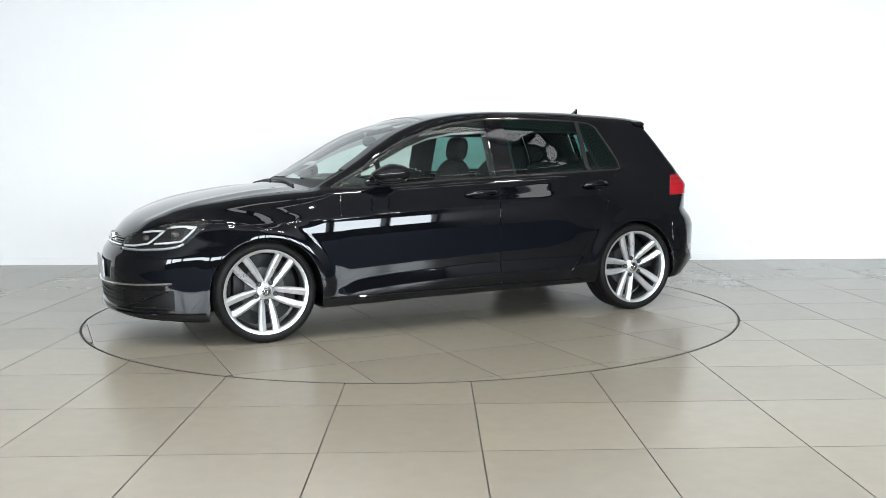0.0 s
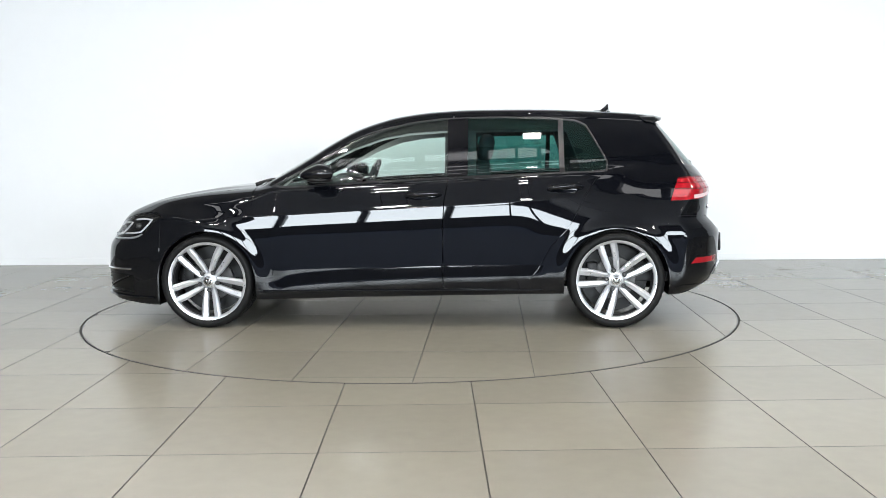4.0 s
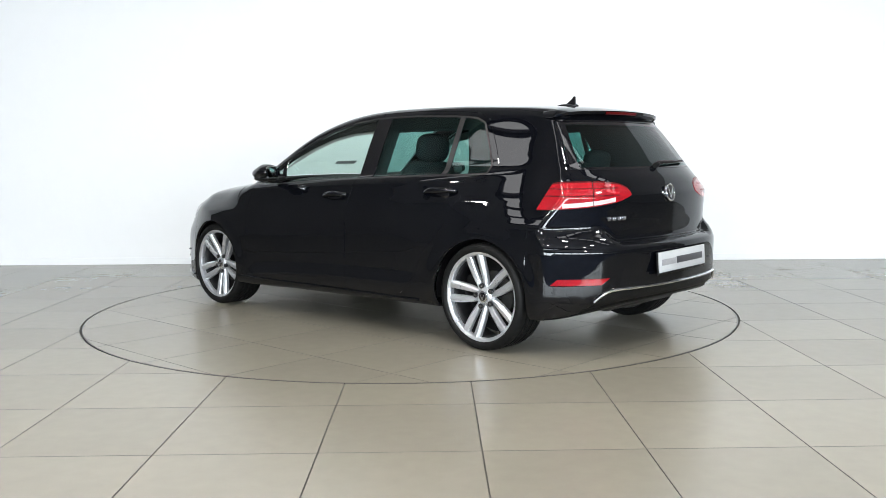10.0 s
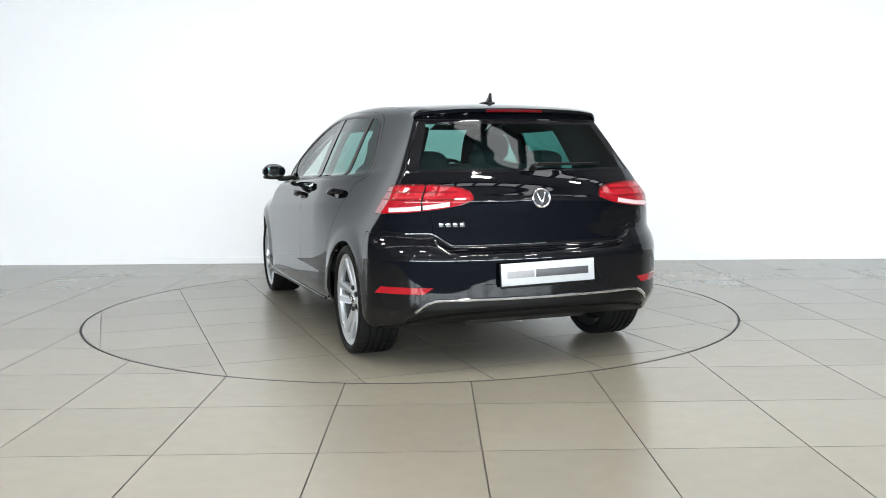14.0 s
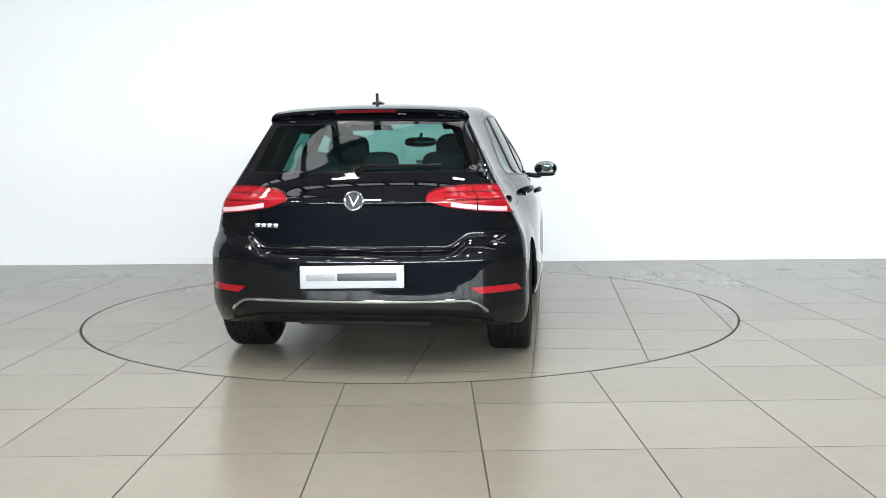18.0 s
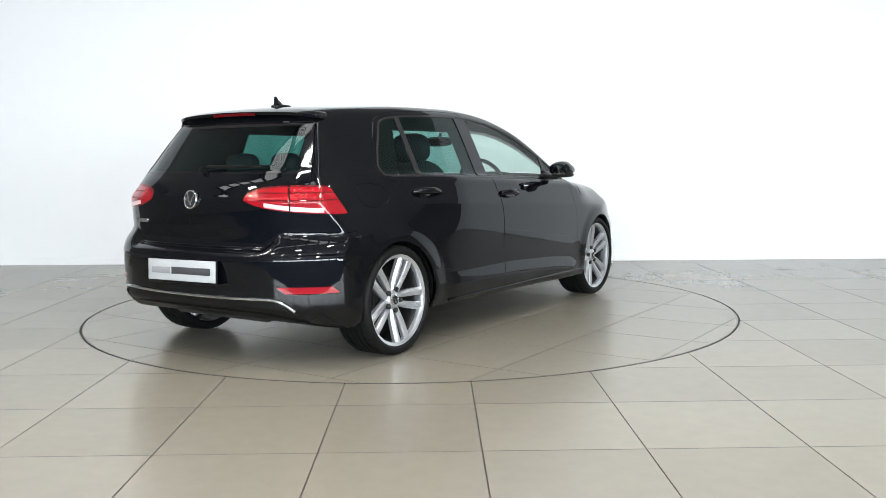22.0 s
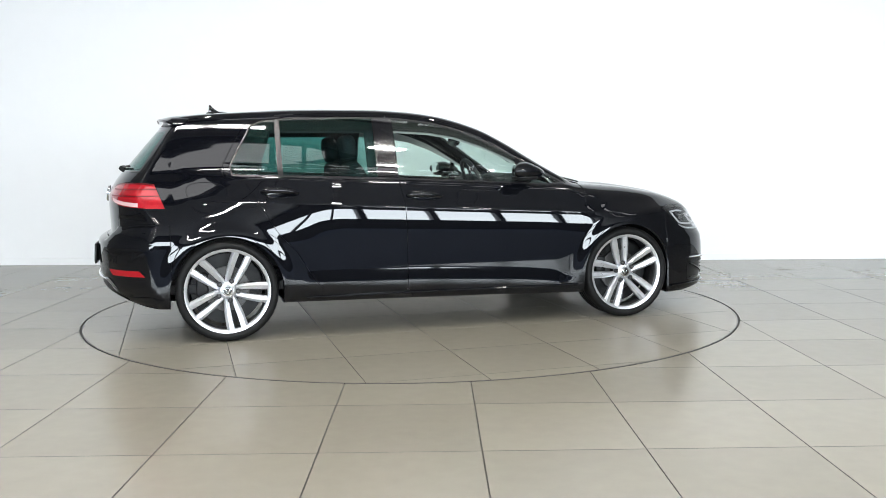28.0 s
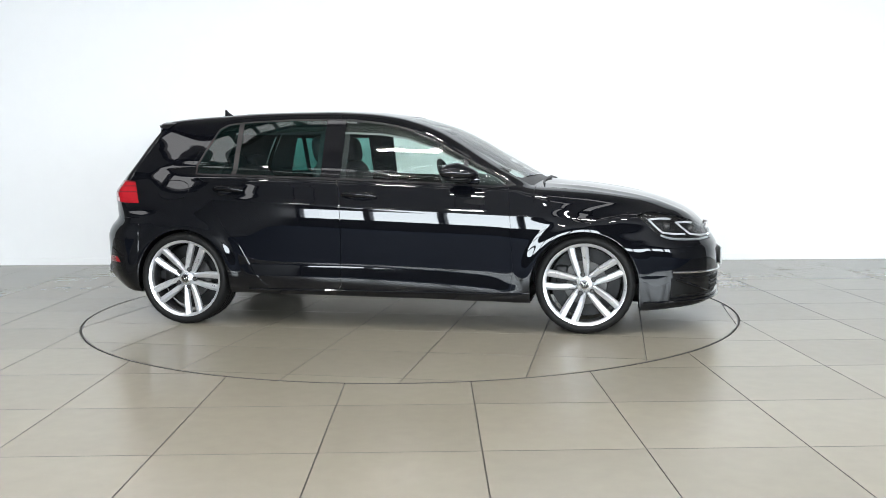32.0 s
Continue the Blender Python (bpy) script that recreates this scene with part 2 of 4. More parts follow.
def cut_by_circle(corners, radius, keep_out):
    """A convex tile outline less what lies inside (or outside) a circle about the origin; None if nothing is left."""
    pts = []
    n = len(corners)
    for i in range(n):
        a, b = corners[i], corners[(i + 1) % n]
        for k in range(60):
            t = k / 60
            pts.append((a[0] + (b[0] - a[0]) * t, a[1] + (b[1] - a[1]) * t, k == 0))
    ok = [(math.hypot(x, y) > radius) == keep_out for x, y, _ in pts]
    if all(ok):
        return [(x, y) for x, y, c in pts if c]
    if not any(ok):
        return None
    start = next(i for i in range(len(pts)) if ok[i] and not ok[i - 1])
    run = []
    for k in range(len(pts)):
        i = (start + k) % len(pts)
        if not ok[i]:
            break
        run.append(pts[i])

    def on_rim(inner, outer):
        lo, hi = 0.0, 1.0
        side = math.hypot(inner[0], inner[1]) > radius
        for _ in range(30):
            m = (lo + hi) / 2
            x, y = inner[0] + (outer[0] - inner[0]) * m, inner[1] + (outer[1] - inner[1]) * m
            lo, hi = (m, hi) if (math.hypot(x, y) > radius) == side else (lo, m)
        return x, y
    first = on_rim(run[0], pts[start - 1])
    last = on_rim(run[-1], pts[(start + len(run)) % len(pts)])
    a0, a1 = math.atan2(last[1], last[0]), math.atan2(first[1], first[0])
    d = (a1 - a0 + math.pi) % (2 * math.pi) - math.pi
    steps = max(2, int(abs(d) / 0.02))
    arc = [(radius * math.cos(a0 + d * k / steps), radius * math.sin(a0 + d * k / steps)) for k in range(1, steps)]
    return [first] + [(x, y) for x, y, c in run if c] + [last] + arc


def slab(outline, z0, z1, lip=0.0015):
    """A flat tile with a small chamfered edge."""
    area = sum(a[0] * b[1] - b[0] * a[1] for a, b in zip(outline, outline[1:] + outline[:1]))
    if area < 0:
        outline = outline[::-1]
    if abs(area) < 0.002:
        return None
    cx, cy = sum(p[0] for p in outline) / len(outline), sum(p[1] for p in outline) / len(outline)
    n = len(outline)
    top = [(x + (cx - x) * lip / 0.3, y + (cy - y) * lip / 0.3, z1) for x, y in outline]
    mid = [(x, y, z1 - lip) for x, y in outline]
    low = [(x, y, z0) for x, y in outline]
    faces = [list(range(n))]
    for i in range(n):
        j = (i + 1) % n
        faces.append([i, n + i, n + j, j])
        faces.append([n + i, 2 * n + i, 2 * n + j, n + j])
    me = mesh_of("tile", top + mid + low, faces, smooth=False)
    me.materials.append(TILE)
    me.materials.append(GROUT)
    me.polygons.foreach_set("material_index", [0] + [1] * (len(faces) - 1))
    return me


def tile_grid(parent, gx, gy, turn, radius, keep_out, x_span, y_span, size=(TILE_X, TILE_Y), joint=0.0015):
    c, s = math.cos(radians(turn)), math.sin(radians(turn))
    for i in range(*x_span):
        for j in range(*y_span):
            x0, x1, y0, y1 = i * size[0] + joint, (i + 1) * size[0] - joint, j * size[1] + joint, (j + 1) * size[1] - joint
            rect = [(x0, y0), (x1, y0), (x1, y1), (x0, y1)]
            world_pts = [(gx + c * a - s * b, gy + s * a + c * b) for a, b in rect]
            if keep_out and sum(p[1] for p in world_pts) / 4 > WALL_Y + 0.3 + math.tan(radians(WALL_TURN)) * world_pts[0][0]:
                continue
            shape = cut_by_circle(world_pts, radius, keep_out)
            if shape is None:
                continue
            me = slab(shape, GAP_BED, 0.0)
            if me is None:
                continue
            place("tile", me, TILE, parent)


def build_floor():
    floor = part("floor", box(23, 19, 0.1, at=(2.6, -5.0, GAP_BED - 0.052)), GROUT, None, "", None, smooth=False)
    tagged(floor, "beige-grey porcelain tiled showroom floor", "floor", kind="structure")
    tile_grid(floor, GRID_X, GRID_Y, GRID_TURN, R_TABLE + 0.009, True, (-8, 12), (-2, 11))
    # the floor beyond, out of the near field
    far = bmesh.new()
    for x0, x1, y0, y1 in ((-9.4, -6.0, -5.2, 3.6), (6.5, 13.4, -5.2, 3.6)):
        b = box(x1 - x0, y1 - y0, 0.006, at=((x0 + x1) / 2, (y0 + y1) / 2, GAP_BED + 0.003))
        far = merged(far, b)
    part("far_tiles", far, TILE, floor, smooth=False)
    # unseen floor behind the camera, added so the lower body mirrors dark blue
    part("reflected_floor", box(24.6, 10.2, 0.014, at=(1.6, -9.27, GAP_BED + 0.004)), DARK_FLOOR, floor, "unseen blue-grey floor added for the paint's reflections", smooth=False)


def build_turntable():
    table = new("turntable")
    tagged(table, "round tiled car turntable set flush in the floor, slowly turning", "turntable")
    ring = lathe([(R_TABLE - 0.05, GAP_BED - 0.01), (R_TABLE - 0.003, GAP_BED - 0.01), (R_TABLE - 0.003, -0.0012), (R_TABLE - 0.005, -0.0005),
                  (R_TABLE - 0.008, -0.0012), (R_TABLE - 0.008, GAP_BED)], 180, "Z")
    part("rim", ring, STEEL, table, "thin dark steel rim")
    bed = lathe([(0.001, GAP_BED), (R_TABLE - 0.008, GAP_BED)], 120, "Z")
    part("bed", bed, GROUT, table, smooth=False)
    tile_grid(table, -0.18, 0.315, 0.0, R_TABLE - 0.009, False, (-5, 5), (-6, 5), (0.600, 0.612))
    return table


# ---------------------------------------------------------------- the car's outer form
def curve1(points):
    """A smooth monotone curve through a few (u, value) pairs, as a table that numpy looks up."""
    pts = sorted(points)
    u, v = np.array([p[0] for p in pts], float), np.array([p[1] for p in pts], float)
    h, d = np.diff(u), np.diff(v) / np.diff(u)
    m = np.zeros(len(u))
    m[0], m[-1] = d[0], d[-1]
    for i in range(1, len(u) - 1):
        if d[i - 1] * d[i] > 0:
            w1, w2 = 2 * h[i] + h[i - 1], h[i] + 2 * h[i - 1]
            m[i] = (w1 + w2) / (w1 / d[i - 1] + w2 / d[i])
    t = np.linspace(u[0], u[-1], 1600)
    k = np.clip(np.searchsorted(u, t) - 1, 0, len(h) - 1)
    q = (t - u[k]) / h[k]
    y = (v[k] * (1 + 2 * q) * (1 - q) ** 2 + m[k] * h[k] * q * (1 - q) ** 2
         + v[k + 1] * q * q * (3 - 2 * q) + m[k + 1] * h[k] * q * q * (q - 1))
    return lambda a: np.interp(a, t, y)


def ease(a, lo, hi):
    q = np.clip((a - lo) / (hi - lo), 0, 1)
    return q * q * (3 - 2 * q)


def smax(a, b, k):
    h = np.maximum(k - np.abs(a - b), 0) / k
    return np.maximum(a, b) + h * h * k * 0.25


WHEEL_X, WHEEL_Z, WHEEL_R, ARCH_R = 1.315, 0.302, 0.306, 0.332
# centre line from bonnet lip over the roof to the spoiler
TOP = curve1([(2.35, 0.40), (2.20, 0.58), (2.06, 0.680), (1.93, 0.758), (1.72, 0.832), (1.53, 0.872), (1.34, 0.902), (1.14, 0.926), (1.03, 0.945),
              (0.95, 0.988), (0.83, 1.055), (0.71, 1.123), (0.55, 1.217), (0.40, 1.291), (0.24, 1.345), (0.08, 1.382), (-0.15, 1.409),
              (-0.39, 1.420), (-0.63, 1.421), (-0.87, 1.418), (-1.11, 1.406), (-1.43, 1.387), (-1.60, 1.366), (-1.75, 1.335), (-2.1, 1.26)])
# half width over height (heights rise towards the tail with the wedge of the body)
SIDE = curve1([(0.10, 0.80), (0.20, 0.868), (0.25, 0.890), (0.285, 0.8985), (0.32, 0.9000), (0.40, 0.9003), (0.47, 0.9003), (0.54, 0.9002), (0.62, 0.8995), (0.68, 0.8978), (0.71, 0.8961), (0.74, 0.8936), (0.765, 0.8909), (0.776, 0.8896),
               (0.781, 0.8880), (0.83, 0.8702), (0.88, 0.8525), (0.92, 0.8385), (0.942, 0.822), (0.965, 0.786), (1.02, 0.757), (1.15, 0.697), (1.28, 0.632), (1.40, 0.560), (1.60, 0.42)])
# the hollow line low on the doors
LOW_LINE = curve1([(-1.1, 0.400), (-0.79, 0.413), (-0.22, 0.411), (0.30, 0.389), (0.63, 0.367), (0.77, 0.349), (0.86, 0.312), (1.0, 0.29)])
# half width over height near the tail, where the cabin draws in to the lamps
SIDE_TAIL = curve1([(0.10, 0.77), (0.22, 0.836), (0.27, 0.850), (0.40, 0.852), (0.577, 0.852), (0.64, 0.845), (0.70, 0.829), (0.75, 0.809), (0.80, 0.786), (0.85, 0.761), (0.90, 0.735), (0.949, 0.709),
                    (1.02, 0.671), (1.10, 0.632), (1.16, 0.603), (1.306, 0.532), (1.40, 0.480), (1.60, 0.36)])
NOSE = curve1([(0.0, 2.05), (0.12, 2.12), (0.17, 2.165), (0.22, 2.170), (0.34, 2.176), (0.45, 2.172), (0.515, 2.162), (0.57, 2.130), (0.63, 2.090), (0.70, 2.055),
               (0.80, 2.00), (1.5, 1.6)])
TAIL = curve1([(0.10, -1.90), (0.21, -1.985), (0.29, -2.052), (0.325, -2.078), (0.37, -2.082), (0.44, -2.084), (0.50, -2.086), (0.575, -2.088), (0.598, -2.081), (0.616, -2.056), (0.630, -2.022), (0.638, -2.0095), (0.66, -2.0085),
               (0.75, -2.0115), (0.83, -2.0145), (0.866, -2.015), (0.884, -2.0090), (0.905, -1.998), (0.965, -1.965), (1.01, -1.930), (1.10, -1.853), (1.20, -1.768), (1.296, -1.684), (1.36, -1.625), (1.6, -1.40)])
BELLY = curve1([(2.3, 0.20), (2.1, 0.175), (1.9, 0.155), (1.65, 0.145), (1.45, 0.16), (1.0, 0.185), (-0.95, 0.212), (-1.5, 0.20), (-1.75, 0.212), (-1.9, 0.252), (-2.0, 0.288), (-2.2, 0.33)])


def side_width(x, z):
    s = z + 0.050 * x
    w = SIDE(s) + 0.022 * ease(x, 0.1, 0.6) * ease(s, 0.97, 1.06)
    w = w - 0.085 * np.clip((x - 0.95) / 1.05, 0, 2) ** 2
    w = w - ease(s, 0.92, 0.99) * 0.016 * (np.maximum(x + 0.25, 0) / 1.35) ** 2
    tail = ease(-x, 0.60, 1.62)
    w = w + (SIDE_TAIL(z) - w) * tail
    # low on the doors the skin steps out below a hollow line
    low = LOW_LINE(x)
    deep = 0.0069 * ease(0.98 - np.abs(x - 0.02), 0.0, 0.22)
    w = w + deep * np.clip((low - z) / 0.075, 0, 1) - 0.15 * deep * ease(z, low, low + 0.16) * (1 - ease(z, low + 0.16, low + 0.34))
    # the front corners stay upright down to the lip
    w = w + 0.8 * np.where(s < 0.32, np.clip(0.90 - SIDE(s), 0, 0.06), 0) * ease(x, 1.45, 1.65) + 0.011 * np.clip((0.36 - z) / 0.16, 0, 1) * ease(x, 1.5, 1.7)
    # flared lips round the wheel openings
    for cx in (-WHEEL_X, WHEEL_X):
        r = np.hypot(x - cx, (z - WHEEL_Z))
        w = w + 0.011 * (1 - ease(r, 0.335, 0.43)) * ease(z, 0.18, 0.34)
    # front wings tuck in above the wheel, towards the lamp
    w = w - 0.055 * ease(x, 1.50, 1.86)
    return w - 0.035 * ease(x, 1.35, 1.95) * ease(z, 0.5, 0.75) - 0.056 * ease(x, 0.95, 1.45) * ease(z, 0.67, 0.80)


def top_height(x, y):
    g = ease(x, -0.5, 0.5) * (1 - ease(x, 0.95, 1.25))
    crown = 0.085 - 0.022 * ease(x, 0.7, 1.2) + 0.06 * ease(x, 1.6, 2.0)
    return TOP(x + 0.10 * y * y * g) - crown * y * y + 0.009 * ease(x, 1.0, 1.3) * np.exp(-((np.abs(y) - 0.52) / 0.07) ** 2)


def tail_x(y, z):
    """Where the back of the car stands; its corners are tighter beside the window."""
    # the bumper's shelf climbs higher towards the corners
    top = 0.638 + 0.066 * ease(y, 0.455, 0.580)
    zz = np.where(z < 0.598, z, np.where(z < top, 0.598 + (z - 0.598) * 0.040 / (top - 0.598), np.where(z < 0.82, 0.638 + (z - top) * 0.182 / (0.82 - top), z)))
    return TAIL(zz) + 0.20 * y ** 2 + 0.34 * ease(z, 0.87, 1.06) * y ** 4 + (0.50 - 0.38 * ease(z, 0.93, 1.04)) * y ** 6


def body_field(x, y, z):
    """Below zero inside the body, about a distance near its surface."""
    y = np.abs(y)
    side = y - side_width(x, z)
    e = 0.01
    slope = (top_height(x + e, y) - top_height(x - e, y)) / (2 * e)
    top = (z - top_height(x, y)) / np.sqrt(1 + slope * slope)
    k = 0.05 + 0.06 * ease(x, 0.85, 1.25)
    f = smax(side / (1.0 + 0.12 * ease(z, 0.92, 1.06)), top, k)
    nose = x - (NOSE(z) - 0.25 * y ** 2 - 1.0 * y ** 6)
    tail = tail_x(y, z) - x
    f = smax(f, nose / 1.1, 0.05)
    f = smax(f, tail / (1.0 + 0.25 * ease(z, 0.86, 1.04)), 0.022)
    return smax(f, BELLY(x) - z, 0.03)


def body_normal(p):
    e = 0.0025
    x, y, z = p[:, 0], p[:, 1], p[:, 2]
    g = np.stack([body_field(x + e, y, z) - body_field(x - e, y, z), body_field(x, y + e, z) - body_field(x, y - e, z),
                  body_field(x, y, z + e) - body_field(x, y, z - e)], 1)
    return g / np.maximum(np.linalg.norm(g, axis=1, keepdims=True), 1e-9)


def snap(p):
    """Move points along the field's slope onto the surface."""
    for _ in range(2):
        e = 0.0025
        x, y, z = p[:, 0], p[:, 1], p[:, 2]
        g = np.stack([body_field(x + e, y, z) - body_field(x - e, y, z), body_field(x, y + e, z) - body_field(x, y - e, z),
                      body_field(x, y, z + e) - body_field(x, y, z - e)], 1) / (2 * e)
        f = body_field(x, y, z)
        p = p - g * (f / np.maximum((g * g).sum(1), 0.05))[:, None]
    return p


def meet(origin, way, far=1.6):
    """Where rays from outside, going inwards, meet the body."""
    o, w = np.atleast_2d(np.asarray(origin, float)), np.atleast_2d(np.asarray(way, float))
    lo, hi = np.zeros(len(o)), np.full(len(o), far)
    for _ in range(40):
        m = (lo + hi) / 2
        p = o + w * m[:, None]
        out = body_field(p[:, 0], p[:, 1], p[:, 2]) > 0
        lo, hi = np.where(out, m, lo), np.where(out, hi, m)
    return o + w * hi[:, None]


def on_side(x, z, lift=0.0, sign=1):
    p = meet([(x, 1.4, z)], [(0, -1, 0)], 1.4)
    p = p + body_normal(p) * lift
    return Vector((p[0][0], p[0][1] * sign, p[0][2]))


def on_tail(y, z, lift=0.0):
    p = meet([(-2.6, y, z)], [(1, 0, 0)], 2.0)
    p = p + body_normal(p) * lift
    return Vector(p[0])


def on_top(x, y, lift=0.0):
    p = meet([(x, y, 1.8)], [(0, 0, -1)], 1.6)
    p = p + body_normal(p) * lift
    return Vector(p[0])


def shell():
    """The near half of the body (y from 0 up) as a fine sheet of triangles, whose lines follow the creases."""
    xs = np.linspace(-1.25, 1.25, 200)
    caps = np.radians(np.linspace(0, 90, 80))
    rows = [(-1.25, -a) for a in caps[:0:-1]] + [(x, 0.0) for x in xs] + [(1.25, a) for a in caps[1:]]
    x0, a0 = np.array([r[0] for r in rows]), np.array([r[1] for r in rows])
    # heights of the hollow line, the shoulder crease and the waist in each row
    back, fore = ease(-np.degrees(a0), 2, 26), ease(np.degrees(a0), 2, 30)
    shelf = 0.638 + 0.066 * ease(0.80 * np.cos(a0), 0.455, 0.580)
    low = LOW_LINE(x0) * (1 - fore) + 0.42 * fore
    crease = (0.776 - 0.050 * x0) * (1 - back - fore) + 0.875 * back + 0.66 * fore
    waist = np.where(x0 > 1.0, np.maximum(crease + 0.03, 0.80), 0.955 - 0.050 * x0) * (1 - back) + 1.00 * back
    levels = [(low - 0.075) * (1 - back) + 0.588 * back, low * (1 - back) + 0.604 * back, (low + 0.038) * (1 - back) + shelf * back, crease - 0.045, crease, crease + 0.008, waist]
    marks = [np.full(len(rows), -math.pi / 2)]
    for z in levels:
        lo, hi = np.zeros(len(rows)), np.full(len(rows), 1.4)
        for _ in range(30):
            m = (lo + hi) / 2
            out = body_field(x0 + np.sin(a0) * m, np.cos(a0) * m, z) > 0
            hi, lo = np.where(out, m, hi), np.where(out, lo, m)
        marks.append(np.maximum(np.arctan2(z - 0.62, np.maximum(hi, 0.05)), marks[-1] + 0.002))
    marks.append(np.full(len(rows), math.pi / 2))
    phi = []
    for p, q, n in zip(marks, marks[1:], (46, 14, 7, 22, 8, 3, 22, 112)):
        phi += [p + (q - p) * k / n for k in range(n)]
    phi = np.stack(phi + [marks[-1]], 1)
    nr, nc = phi.shape
    o = np.stack([np.repeat(x0, nc), np.zeros(nr * nc), np.full(nr * nc, 0.62)], 1)
    f, a = phi.ravel(), np.repeat(a0, nc)
    w = np.stack([np.sin(a) * np.cos(f), np.cos(a) * np.cos(f), np.sin(f)], 1)
    lo, hi = np.zeros(len(o)), np.full(len(o), 1.7)
    for _ in range(34):
        m = (lo + hi) / 2
        p = o + w * m[:, None]
        out = body_field(p[:, 0], p[:, 1], p[:, 2]) > 0
        hi, lo = np.where(out, m, hi), np.where(out, lo, m)
    p = o + w * hi[:, None]
    p[np.abs(p[:, 1]) < 1e-5, 1] = 0
    i = np.arange(nr - 1)[:, None] * nc + np.arange(nc - 1)[None, :]
    i = i.ravel()
    a, b, c, d = i, i + nc, i + nc + 1, i + 1
    tri = np.concatenate([np.stack([a, c, b], 1), np.stack([a, d, c], 1)])
    v = p[tri]
    area = np.linalg.norm(np.cross(v[:, 1] - v[:, 0], v[:, 2] - v[:, 0]), axis=1)
    return p, tri[area > 1e-10]


def clip(mesh, d):
    """The part of a triangle sheet where the field d, given per vertex, is below zero."""
    v, t = mesh
    if len(t) == 0:
        return mesh
    s = d < 0
    n = s[t].sum(1)
    keep = t[n == 3]
    cross = t[(n > 0) & (n < 3)]
    verts, made, new_v, tris = len(v), {}, [], []

    def cutv(i, j):
        key = (i, j) if i < j else (j, i)
        if key not in made:
            a, b = key
            q = d[a] / (d[a] - d[b])
            made[key] = verts + len(new_v)
            new_v.append(v[a] + (v[b] - v[a]) * q)
        return made[key]
    for tri in cross:
        tri = [int(k) for k in tri]
        ins = [bool(s[k]) for k in tri]
        if sum(ins) == 1:
            k = ins.index(True)
            a, b, c = tri[k], tri[(k + 1) % 3], tri[(k + 2) % 3]
            tris.append((a, cutv(a, b), cutv(a, c)))
        else:
            k = ins.index(False)
            a, b, c = tri[k], tri[(k + 1) % 3], tri[(k + 2) % 3]
            ab, ac = cutv(a, b), cutv(a, c)
            tris.append((ab, b, c))
            tris.append((ab, c, ac))
    vv = np.concatenate([v, np.array(new_v).reshape(-1, 3)]) if new_v else v
    tt = np.concatenate([keep, np.array(tris, int).reshape(-1, 3)]) if tris else keep
    used, inv = np.unique(tt, return_inverse=True)
    return vv[used], inv.reshape(-1, 3)


def join(parts):
    vs, ts, n = [], [], 0
    for v, t in parts:
        vs.append(v)
        ts.append(t + n)
        n += len(v)
    v, t = np.concatenate(vs), np.concatenate(ts)
    _, first, back = np.unique(np.round(v, 6), axis=0, return_index=True, return_inverse=True)      # weld the cut lines again
    t = back.reshape(-1)[t]
    t = t[(t[:, 0] != t[:, 1]) & (t[:, 1] != t[:, 2]) & (t[:, 2] != t[:, 0])]
    return v[first], t


def take(mesh, fields, gap=0.0035):
    """Split a sheet: what lies inside all the fields (drawn back by the gap), and the rest."""
    inside, cur, outs = mesh, mesh, []
    for fn in fields:
        inside = clip(inside, fn(inside[0]) + gap)
        outs.append(clip(cur, -fn(cur[0])))
        cur = clip(cur, fn(cur[0]))
    return inside, join(outs)


def rounded(poly, passes=2):
    for _ in range(passes):
        out = []
        for a, b in zip(poly, poly[1:] + poly[:1]):
            out += [(a[0] * 0.75 + b[0] * 0.25, a[1] * 0.75 + b[1] * 0.25), (a[0] * 0.25 + b[0] * 0.75, a[1] * 0.25 + b[1] * 0.75)]
        poly = out
    return poly


def outline(poly, i, j):
    """A field: the signed distance to a polygon in the plane of axes i and j."""
    pl = np.array(poly, float)

    def fn(v):
        p = v[:, (i, j)]
        best = np.full(len(p), 1e9)
        odd = np.zeros(len(p), bool)
        for a, b in zip(pl, np.roll(pl, -1, 0)):
            ab = b - a
            q = np.clip(((p - a) @ ab) / max(ab @ ab, 1e-12), 0, 1)
            dd = p - a - q[:, None] * ab
            best = np.minimum(best, (dd * dd).sum(1))
            hit = (a[1] > p[:, 1]) != (b[1] > p[:, 1])
            xx = a[0] + (p[:, 1] - a[1]) * ab[0] / (ab[1] if abs(ab[1]) > 1e-12 else 1e-12)
            odd ^= hit & (p[:, 0] < xx)
        return np.where(odd, -1, 1) * np.sqrt(best)
    return fn


